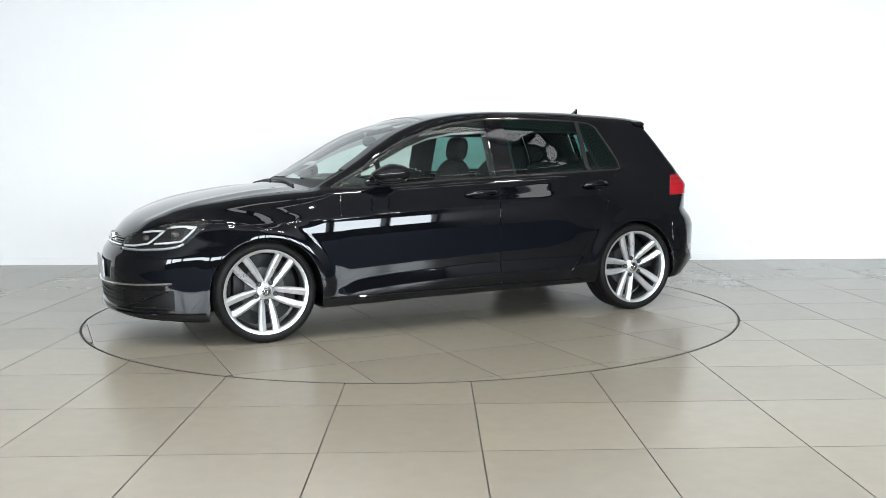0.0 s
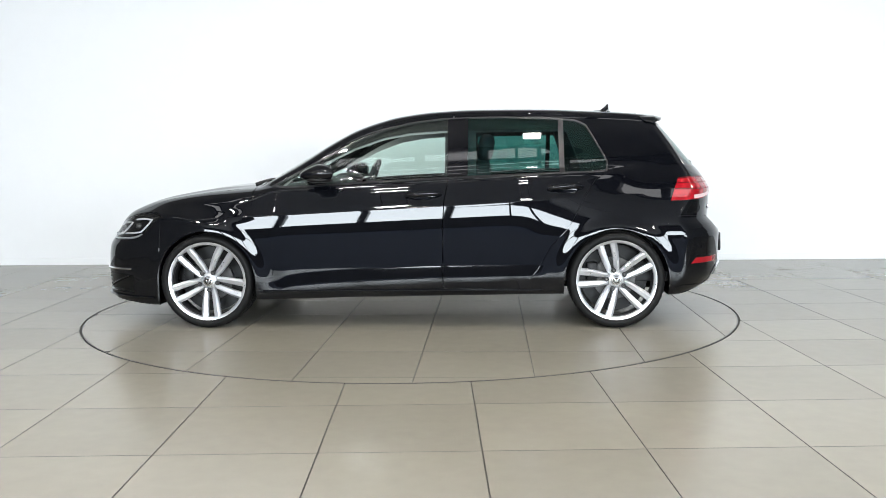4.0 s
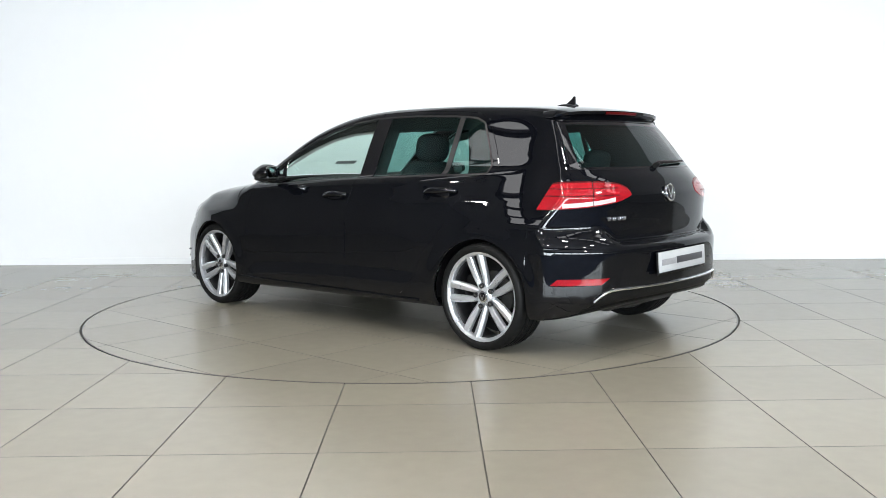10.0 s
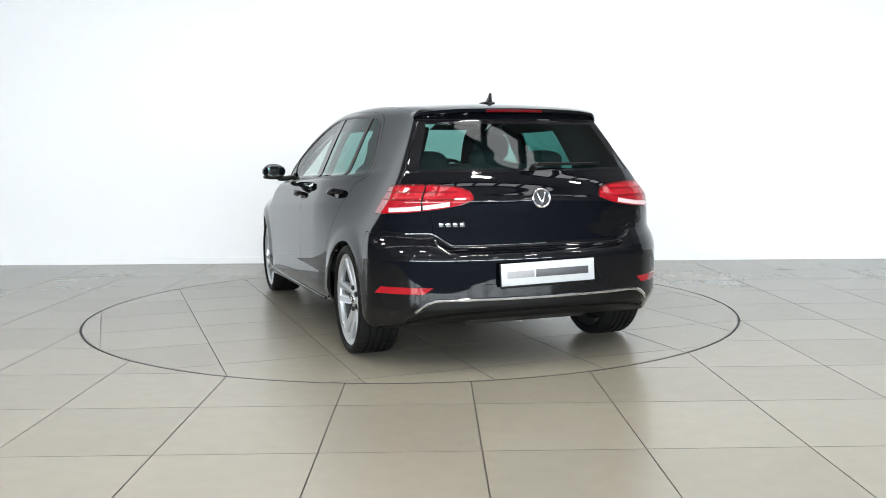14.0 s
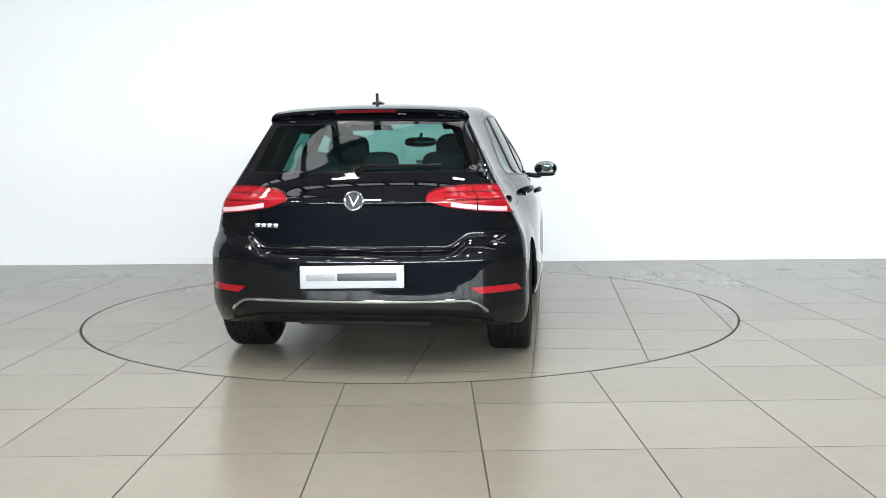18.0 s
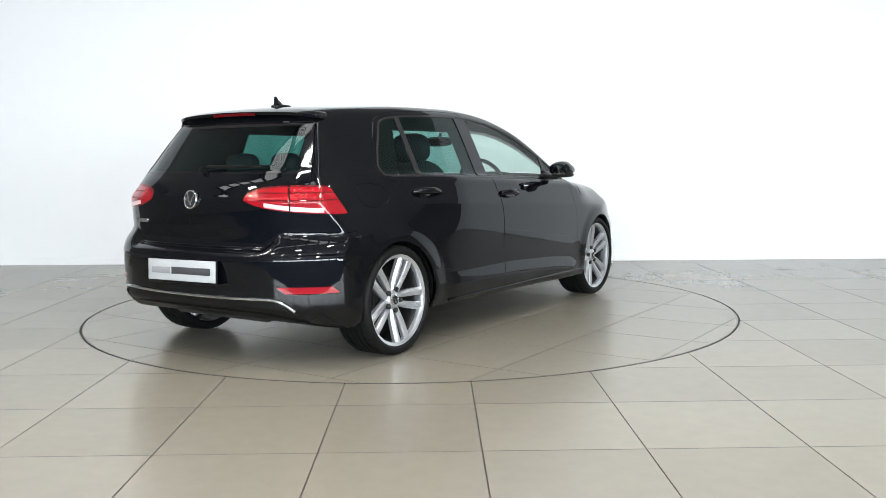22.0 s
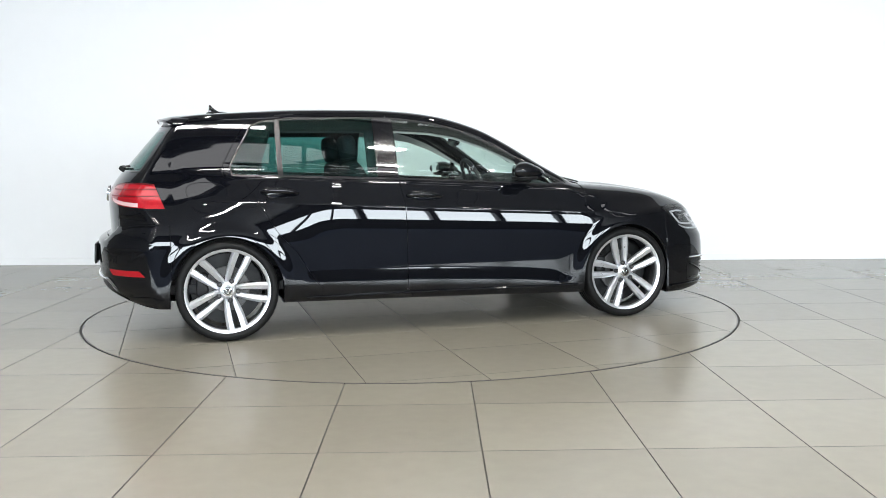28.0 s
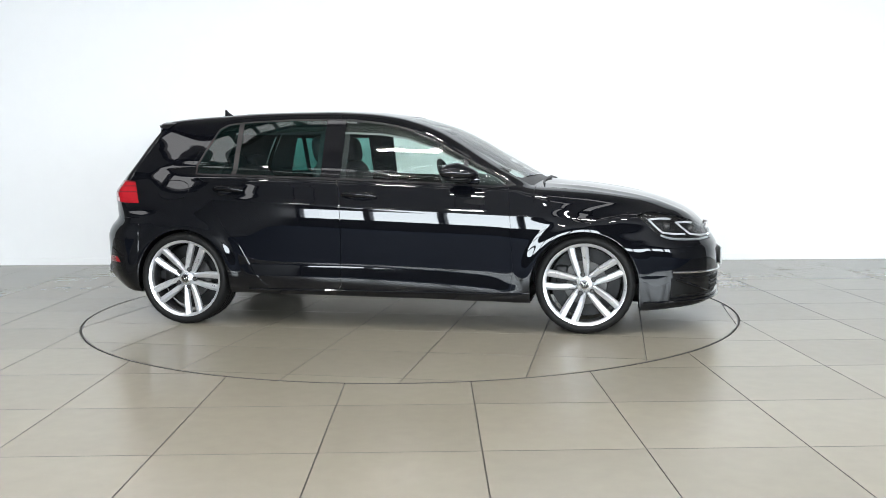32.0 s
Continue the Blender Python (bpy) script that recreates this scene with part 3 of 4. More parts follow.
def sheet(name, mesh, mat, parent, label="", thick=0.014, both=False, sign=1, lift=0.0):
    """A panel of the body: the sheet with true normals, its edges turned inwards."""
    v, t = mesh
    v = snap(v)
    nrm = body_normal(v)
    v = v + nrm * lift
    e = np.concatenate([t[:, (0, 1)], t[:, (1, 2)], t[:, (2, 0)]])
    key = np.sort(e, 1)
    _, idx, cnt = np.unique(key, axis=0, return_index=True, return_counts=True)
    rim = e[idx[cnt == 1]]
    rim = rim[~((np.abs(v[rim[:, 0], 1]) < 1e-4) & (np.abs(v[rim[:, 1], 1]) < 1e-4))] if both else rim
    n = len(v)
    if thick > 0:
        ids = np.unique(rim)
        low = {int(k): n + q for q, k in enumerate(ids)}
        lv = v[ids] - nrm[ids] * thick
        # the turned edge has normals of its own, so the corner stays crisp
        dup = {int(k): n + len(ids) + q for q, k in enumerate(ids)}
        vv = np.concatenate([v, lv, v[ids]])
        nn = np.concatenate([nrm, nrm[ids], nrm[ids]])
        strip = []
        for a, b in rim:
            a, b = int(a), int(b)
            strip += [(dup[b], dup[a], low[a]), (dup[b], low[a], low[b])]
        tt = np.concatenate([t, np.array(strip, int)]) if strip else t
    else:
        vv, nn, tt = v, nrm, t
    if both:
        mv, mn = vv * (1, -1, 1), nn * (1, -1, 1)
        k = len(vv)
        twin = np.where(np.abs(vv[:, 1]) < 1e-4, np.arange(k), np.arange(k) + k)     # one seam along the centre line
        nn[np.abs(vv[:, 1]) < 1e-4, 1] = 0
        vv, nn, tt = np.concatenate([vv, mv]), np.concatenate([nn, mn]), np.concatenate([tt, twin[tt[:, ::-1]]])
    elif sign < 0:
        vv, nn, tt = vv * (1, -1, 1), nn * (1, -1, 1), tt[:, ::-1]
    me = mesh_of(name, vv, tt, nn)
    return place(name, me, mat, parent, label)


# ---------------------------------------------------------------- the car
def corner(v, back):
    """The angle round a corner of the car, 0 at the centre line, 90 at the flank."""
    return np.degrees(np.arctan2(v[:, 1], np.maximum((-v[:, 0] if back else v[:, 0]) - 1.3, 1e-3)))


LAMP_HI = curve1([(20, 0.868), (27, 0.880), (28.5, 0.914), (31, 0.933), (34, 0.945), (40, 0.954), (46, 0.958), (55, 0.957), (60, 0.950), (66, 0.938), (80, 0.93)])
LAMP_LO = curve1([(20, 0.878), (27, 0.875), (28.5, 0.868), (34, 0.842), (40, 0.827), (47, 0.815), (54, 0.808), (66, 0.803), (80, 0.80)])
HEAD_HI = curve1([(15, 0.60), (26, 0.635), (30, 0.650), (36, 0.673), (44, 0.703), (51, 0.732), (58, 0.748), (63, 0.750), (68, 0.728), (75, 0.70)])
HEAD_LO = curve1([(15, 0.565), (27, 0.562), (38, 0.561), (50, 0.568), (55, 0.578), (59, 0.604), (64, 0.672), (68, 0.722), (75, 0.74)])
GATE = curve1([(0.58, 0.49), (0.634, 0.524), (0.688, 0.555), (0.815, 0.572), (0.955, 0.590), (0.985, 0.660), (1.02, 0.650), (1.30, 0.520), (1.42, 0.46)])
DLO = [(0.90, 0.912), (0.62, 1.062), (0.52, 1.115), (0.35, 1.207), (0.17, 1.279), (0.0, 1.320), (-0.20, 1.345), (-0.38, 1.351), (-0.60, 1.352), (-0.93, 1.340),
       (-1.08, 1.326), (-1.145, 1.295), (-1.233, 1.14), (-1.278, 1.05), (-1.268, 0.992), (-1.21, 0.985), (-0.93, 0.978), (-0.37, 0.958), (0.17, 0.935), (0.54, 0.912), (0.75, 0.900)]
INNER_DLO = [(0.90, 0.895), (0.60, 1.045), (0.35, 1.165), (0.17, 1.228), (0.0, 1.258), (-0.20, 1.270), (-1.02, 1.272), (-1.145, 0.93), (0.80, 0.88)]
FRONT_DOOR = [(0.845, 0.905), (0.60, 1.092), (0.50, 1.143), (0.34, 1.232), (0.16, 1.304), (0.0, 1.344), (-0.20, 1.369), (-0.285, 1.373), (-0.262, 1.00), (-0.226, 0.82), (-0.217, 0.66), (-0.217, 0.257), (0.868, 0.245),
              (0.878, 0.42), (0.868, 0.66)]
REAR_DOOR = [(-0.285, 1.373), (-0.60, 1.377), (-0.95, 1.364), (-1.09, 1.349), (-1.17, 1.312), (-1.27, 1.145), (-1.318, 1.05), (-1.305, 0.99), (-1.194, 0.949), (-1.121, 0.842), (-1.04, 0.69), (-1.000, 0.63),
             (-0.903, 0.53), (-0.812, 0.374), (-0.739, 0.291), (-0.69, 0.262), (-0.217, 0.257), (-0.217, 0.66), (-0.226, 0.82), (-0.262, 1.00)]


def arch(cx):
    def fn(v):
        r = np.where(v[:, 2] > WHEEL_Z, np.hypot(v[:, 0] - cx, v[:, 2] - WHEEL_Z), np.abs(v[:, 0] - cx))
        return np.maximum(r - ARCH_R, 0.45 - v[:, 1])
    return fn


def on_back(v):
    """Below zero on the car's back face."""
    return v[:, 0] - tail_x(v[:, 1], v[:, 2]) - 0.025


def X(v):
    return v[:, 0]


def Y(v):
    return v[:, 1]


def Z(v):
    return v[:, 2]


def build_body(car):
    m = shell()
    for cx in (-WHEEL_X, WHEEL_X):
        _, m = take(m, [arch(cx)])
    wide = lambda v: 0.40 - Y(v)
    dlo, m = take(m, [outline(DLO, 0, 2), wide], 0.002)
    screen, m = take(m, [lambda v: 0.13 + 0.12 * Y(v) ** 2 - X(v), lambda v: Y(v) - (0.662 - 0.47 * (Z(v) - 0.96)), lambda v: 0.968 - 0.02 * Y(v) ** 2 - Z(v)])
    back_glass, m = take(m, [on_back, lambda v: Y(v) - (0.640 - 0.40 * (Z(v) - 1.02)), lambda v: 1.016 - Z(v), lambda v: Z(v) - 1.292])
    lamp, m = take(m, [lambda v: X(v) + 1.655 + 0.40 * (Z(v) - 0.803), lambda v: 27.6 / 60 - corner(v, True) / 60, lambda v: Z(v) - LAMP_HI(corner(v, True)),
                       lambda v: LAMP_LO(corner(v, True)) - Z(v)])
    head, m = take(m, [lambda v: 1.55 - X(v), lambda v: 27.0 / 60 - corner(v, False) / 60, lambda v: Z(v) - HEAD_HI(corner(v, False)), lambda v: HEAD_LO(corner(v, False)) - Z(v)])
    grille, m = take(m, [lambda v: 1.8 - X(v), lambda v: corner(v, False) / 60 - 26.6 / 60, lambda v: Z(v) - (0.628 + 0.0004 * corner(v, False)), lambda v: 0.572 - Z(v)])
    bonnet, m = take(m, [lambda v: 1.035 - 0.10 * Y(v) ** 2 - X(v), lambda v: Y(v) - (0.70 - 0.06 * ease(X(v), 1.0, 2.0)), lambda v: 0.636 + 0.02 * Y(v) - Z(v)])
    cowl, m = take(m, [lambda v: 0.75 - X(v), lambda v: Y(v) - 0.70, lambda v: 0.86 - Z(v), lambda v: X(v) - 1.2, lambda v: Z(v) - 1.02])
    front_door, m = take(m, [outline(FRONT_DOOR, 0, 2), wide])
    rear_door, m = take(m, [outline(REAR_DOOR, 0, 2), wide])
    gate, m = take(m, [on_back, lambda v: Y(v) - GATE(Z(v)), lambda v: 0.624 - Z(v), lambda v: Z(v) - 1.345])
    under, m = take(m, [lambda v: Z(v) - (BELLY(X(v)) + 0.012), lambda v: Y(v) - 0.80])
    diffuser, m = take(m, [lambda v: X(v) + 1.72, lambda v: Z(v) - (0.372 - 0.10 * ease(Y(v), 0.56, 0.70)), lambda v: Y(v) - 0.69])
    rear_bumper, m = take(m, [lambda v: X(v) + 1.632, lambda v: Z(v) - (0.628 + 0.070 * ease(Y(v), 0.465, 0.575) + 0.012 * ease(Y(v), 0.6, 0.8))])
    intake, m = take(m, [lambda v: 1.75 - X(v), lambda v: Z(v) - 0.336, lambda v: 0.218 - Z(v), lambda v: (corner(v, False) - 55.0) / 60])
    front_bumper, m = take(m, [lambda v: 1.625 - X(v), lambda v: Z(v) - (0.64 + 0.07 * Y(v))])
    roof, m = take(m, [lambda v: Y(v) - 0.515, lambda v: 1.25 - Z(v), lambda v: X(v) - 0.125 - 0.12 * Y(v) ** 2])
    sill, m = take(m, [lambda v: Z(v) - 0.256, lambda v: np.abs(X(v)) - 1.05])
    wing, m = take(m, [lambda v: 0.70 - X(v), lambda v: Z(v) - 1.0, lambda v: 0.30 - Y(v)])
    quarter = m

    sheet("bonnet", bonnet, PAINT, car, both=True)
    sheet("roof", roof, PAINT, car, both=True)
    sheet("windscreen", screen, GLASS_LIGHT, car, "clear lightly tinted windscreen", 0.0, both=True, lift=-0.003).visible_shadow = False
    sheet("scuttle", cowl, SATIN_BLACK, car, "matt black plastic scuttle", both=True, lift=-0.006)
    tg = sheet("tailgate", gate, PAINT, car, both=True)
    clear, border = take(back_glass, [lambda v: Y(v) - (0.592 - 0.40 * (Z(v) - 1.02)), lambda v: 1.030 - Z(v), lambda v: Z(v) - 1.268], 0.0)
    sheet("glass_border", border, GLOSS_BLACK, tg, "gloss black printed glass border", 0.0, both=True, lift=-0.003)
    sheet("rear_window", clear, GLASS_DARK, tg, "dark tinted rear window", 0.0, both=True, lift=-0.003).visible_shadow = False
    reflector, rear_bumper = take(rear_bumper, [lambda v: X(v) + 1.5, lambda v: (39.8 + 88 * (0.441 - Z(v)) - corner(v, True)) / 60, lambda v: (corner(v, True) - 57.5 - 70 * (0.441 - Z(v))) / 60,
                                              lambda v: 0.405 - Z(v), lambda v: Z(v) - 0.442], 0.002)
    recess, rear_bumper = take(rear_bumper, [lambda v: X(v) + 1.8, lambda v: Z(v) - 0.570, lambda v: 0.452 - Z(v), lambda v: Y(v) - (0.275 + 0.45 * (0.570 - Z(v)))], 0.001)
    rb = sheet("rear_bumper", rear_bumper, PAINT, car, both=True)
    sheet("plate_recess", recess, PAINT, rb, "black recess behind the plate", 0.0, both=True, lift=-0.011)
    sheet("diffuser", diffuser, SATIN_BLACK, rb, "matt black lower apron", both=True, lift=-0.008)
    fb = sheet("front_bumper", front_bumper, PAINT, car, both=True)
    sheet("lower_intake", intake, SATIN_BLACK, fb, "matt black lower air intake", both=True, lift=-0.012)
    sheet("grille", grille, GLOSS_BLACK, car, "gloss black front grille", both=True, lift=-0.010)
    sheet("underbody", under, SATIN_BLACK, car, "matt black underbody", both=True)
    # inner skin behind the joints
    sheet("headlining", roof, ROOF_LINING, car, "pale grey headlining", 0.0, both=True, lift=-0.030)
    inner = join([quarter, wing, sill, rear_bumper, front_bumper, gate, front_door, rear_door, bonnet, lamp, head, grille, intake, diffuser])
    sheet("inner_skin", inner, SATIN_BLACK, car, "dark inner body skin", 0.0, both=True, lift=-0.020)

    rear_post, _ = take(quarter, [lambda v: X(v) + 1.12, lambda v: 0.93 - Z(v), lambda v: 0.45 - Y(v)], 0.0)
    for sign in (1, -1):
        sheet("rear_pillar_lining", rear_post, DASH, car, "charcoal rear pillar lining", 0.0, sign=sign, lift=-0.105)
        sheet("front_wing", wing, PAINT, car, sign=sign)
        sheet("sill", sill, PAINT, car, sign=sign)
        fd = sheet("front_door", front_door, PAINT, car, sign=sign)
        rd = sheet("rear_door", rear_door, PAINT, car, sign=sign)
        q = quarter
        if sign < 0:
            flap, q = take(quarter, [outline(rounded([(-1.30, 0.822), (-1.29, 0.952), (-1.55, 0.958), (-1.52, 0.822)], 3), 0, 2), wide], 0.004)
            sheet("fuel_flap", flap, PAINT, car, sign=sign)
        sheet("side_frame", q, PAINT, car, sign=sign)
        # windows of this side, from the mirror back to the tail
        inner_dlo = lambda v: outline(DLO, 0, 2)(v) + 0.011
        panes, frame_ring = take(dlo, [inner_dlo], 0.0)
        sheet("window_seal", frame_ring, SEAL_GREY, car, "dark grey window surround", 0.012, sign=sign, lift=0.0015)

        def strip(x0, x1):
            return take(take(panes, [lambda v: X(v) - x0], 0.0)[0], [lambda v: x1 - X(v)], 0.0)[0]
        for x0, x1, name, mat, parent, lift, label in (
                (0.9, 0.585, "front_quarter_window", GLASS_LIGHT, fd, -0.004, "small clear corner window"), (0.585, 0.555, "mirror_post", GLOSS_BLACK, fd, 0.0, "gloss black post"),
                (0.555, -0.245, "front_window", GLASS_LIGHT, fd, -0.004, "clear green-tinted door window"), (-0.245, -0.375, "door_pillar", GLOSS_BLACK, car, 0.0, "gloss black centre pillar"),
                (-0.375, -0.960, "rear_window", GLASS_DARK, rd, -0.004, "dark privacy-tinted door window"), (-0.960, -0.992, "window_divider", SEAL_GREY, rd, 0.002, "grey upright window bar"),
                (-0.992, -1.4, "rear_quarter_window", GLASS_DARK, rd, -0.004, "dark privacy-tinted corner window")):
            thin = mat in (GLASS_LIGHT, GLASS_DARK)
            ob = sheet(name, strip(x0, x1), mat, parent, label, 0.0 if thin else 0.01, sign=sign, lift=lift)
            ob.visible_shadow = not thin
        # trim round the openings, seen through the panes
        _, lining = take(dlo, [outline(INNER_DLO, 0, 2)], 0.0)
        rear_lining, front_lining = take(lining, [lambda v: X(v) + 0.30], 0.0)
        sheet("window_surround", lining, SATIN_BLACK, car, "black inner window surround", 0.0, sign=sign, lift=-0.022)
        sheet("pillar_lining", front_lining, ROOF_LINING, car, "pale grey pillar lining", 0.0, sign=sign, lift=-0.05)
        sheet("pillar_lining", rear_lining, DASH, car, "charcoal pillar lining", 0.0, sign=sign, lift=-0.05)
        sheet("belt_lining", strip(-0.225, -0.425), DASH, car, "charcoal centre pillar lining", 0.0, sign=sign, lift=-0.055)
        # tail lamp in two units, with the pale strip along its foot
        units = take(lamp, [lambda v: corner(v, True) / 60 - 45.0 / 60], 0.0)
        for unit, name in zip(units, ("tail_lamp_inner", "tail_lamp_outer")):
            unit = clip(unit, np.abs(corner(unit[0], True) - 45.0) * -1 + 0.35)
            foot, red = take(unit, [lambda v: np.abs(Z(v) - LAMP_LO(corner(v, True)) - 0.020) - 0.0115, lambda v: 36 / 60 - corner(v, True) / 60, lambda v: corner(v, True) / 60 - 56 / 60], 0.0)
            band, rest = take(red, [lambda v: np.abs(np.abs(Z(v) - 0.896) - 0.019) - 0.0035, lambda v: 34 / 60 - corner(v, True) / 60], 0.0)
            edge, rest = take(rest, [lambda v: LAMP_HI(corner(v, True)) - 0.013 - Z(v)], 0.0)
            band = join([band, edge])
            lp = sheet(name, rest, LAMP_RED, tg if name.endswith("inner") else car, "glossy red tail lamp", 0.012, sign=sign, lift=0.003)
            sheet("lamp_band", band, LAMP_DARK_RED, car, "deep red lamp band", 0.01, sign=sign, lift=0.0015).parent = lp
            sheet("reversing_strip", foot, LAMP_WHITE, car, "pale reversing lamp strip", 0.01, sign=sign, lift=0.002).parent = lp
        hl = sheet("headlamp_housing", head, LAMP_HOUSING, car, "dark headlamp housing", 0.0, sign=sign, lift=-0.030)
        sheet("headlamp_lens", head, CLEAR_LENS, hl, "clear headlamp lens", 0.0, sign=sign, lift=0.0).visible_shadow = False
        # inner headlamp: bright hooked strips and two projector lenses
        def inside(ang, zz, depth):
            a = radians(ang)
            p = meet([(1.3 + 1.4 * math.cos(a), 1.4 * math.sin(a), zz)], [(-math.cos(a), -math.sin(a), 0)], 1.3)
            p = p - body_normal(p) * depth
            return Vector((p[0][0], p[0][1] * sign, p[0][2]))
        for hook in ([(27.6, 0.590), (36, 0.594), (43, 0.608), (46, 0.640), (49.5, 0.680), (44, 0.679), (38.5, 0.671)],
                     [(46, 0.608), (52, 0.612), (57.0, 0.622), (60, 0.662), (62.5, 0.704), (57, 0.709), (52, 0.702)]):
            pts = []
            for (a0, z0), (a1, z1) in zip(hook, hook[1:]):
                pts += [inside(a0 + (a1 - a0) * k / 4, z0 + (z1 - z0) * k / 4, 0.010) for k in range(4)]
            pts.append(inside(*hook[-1], 0.010))
            part("light_strip", tube(pts, 0.0052, 8, 1.2), LAMP_STRIP, hl, "pale hooked daytime light strip")
        for ang, zz in ((40.5, 0.640), (54.0, 0.662)):
            part("projector", superform(0.022, 0.022, 0.018, 2.4), STEEL, hl, "grey projector", Matrix.Translation(inside(ang, zz, 0.022)))
        edge = [inside(28 + 30 * k / 20, float(HEAD_LO(28 + 30 * k / 20)) + 0.010, 0.008) for k in range(21)]
        part("lower_reflector", tube(edge, 0.007, 8), ALLOY, hl, "silver lower reflector edge")
        sheet("rear_reflector", reflector, LAMP_RED, rb, "red bumper reflector", 0.01, sign=sign)
        # flank details
        for xa, xb, za, zb, door in ((0.012, -0.206, 0.845, 0.856, fd), (-0.885, -1.098, 0.884, 0.893, rd)):
            pts = [on_side(xa + (xb - xa) * k / 10, za + (zb - za) * k / 10, 0.004 + 0.030 * math.sin(math.pi * min(max((k - 0.3) / 9.4, 0), 1)) ** 0.45, sign) for k in range(11)]
            part("door_handle", tube(pts, [0.012 + 0.006 * math.sin(math.pi * k / 10) for k in range(11)], 12, 1.1), PAINT, door, "black body-coloured handle")
            c = on_side((xa + xb) / 2, (za + zb) / 2 - 0.012, -0.002, sign)
            part("handle_recess", ellipsoid(0.075, 0.006, 0.034, 24, 12, c), GLOSS_BLACK, door)
        ridge = [on_side(-0.845 + 1.78 * k / 60, 0.247 + 0.003 * math.sin(math.pi * k / 60), 0.001, sign) for k in range(61)]
        part("sill_ridge", tube(ridge, 0.0085, 8), PAINT, car, "black raised sill edge")
    # wheel tubs
    for cx in (-WHEEL_X, WHEEL_X):
        for sign in (1, -1):
            bm = bmesh.new()
            ring = []
            for k in range(33):
                a = math.pi * k / 32
                x, z = cx + (ARCH_R + 0.012) * math.cos(a), WHEEL_Z + (ARCH_R + 0.012) * math.sin(a)
                ring.append((bm.verts.new((x, 0.90 * sign, z)), bm.verts.new((x, 0.50 * sign, z))))
            for a, b in zip(ring, ring[1:]):
                bm.faces.new((a[0], b[0], b[1], a[1]))
            low = [(bm.verts.new((r[0].co.x, 0.90 * sign, 0.27)), bm.verts.new((r[0].co.x, 0.50 * sign, 0.27))) for r in (ring[0], ring[-1])]
            for r, l in ((ring[0], low[0]), (ring[-1], low[1])):
                bm.faces.new((r[0], r[1], l[1], l[0]))
            bm.faces.new([r[1] for r in ring] + [low[1][1], low[0][1]])
            # trim the tub to the flank of the body
            for v in bm.verts:
                if abs(v.co.y) > 0.8:
                    v.co.y = sign * (float(side_width(np.array([v.co.x]), np.array([max(v.co.z, 0.30)]))[0]) - 0.045)
            part("wheel_arch_liner", bm, SATIN_BLACK, car, "matt black wheel arch liner")
    return tg, rb, fb


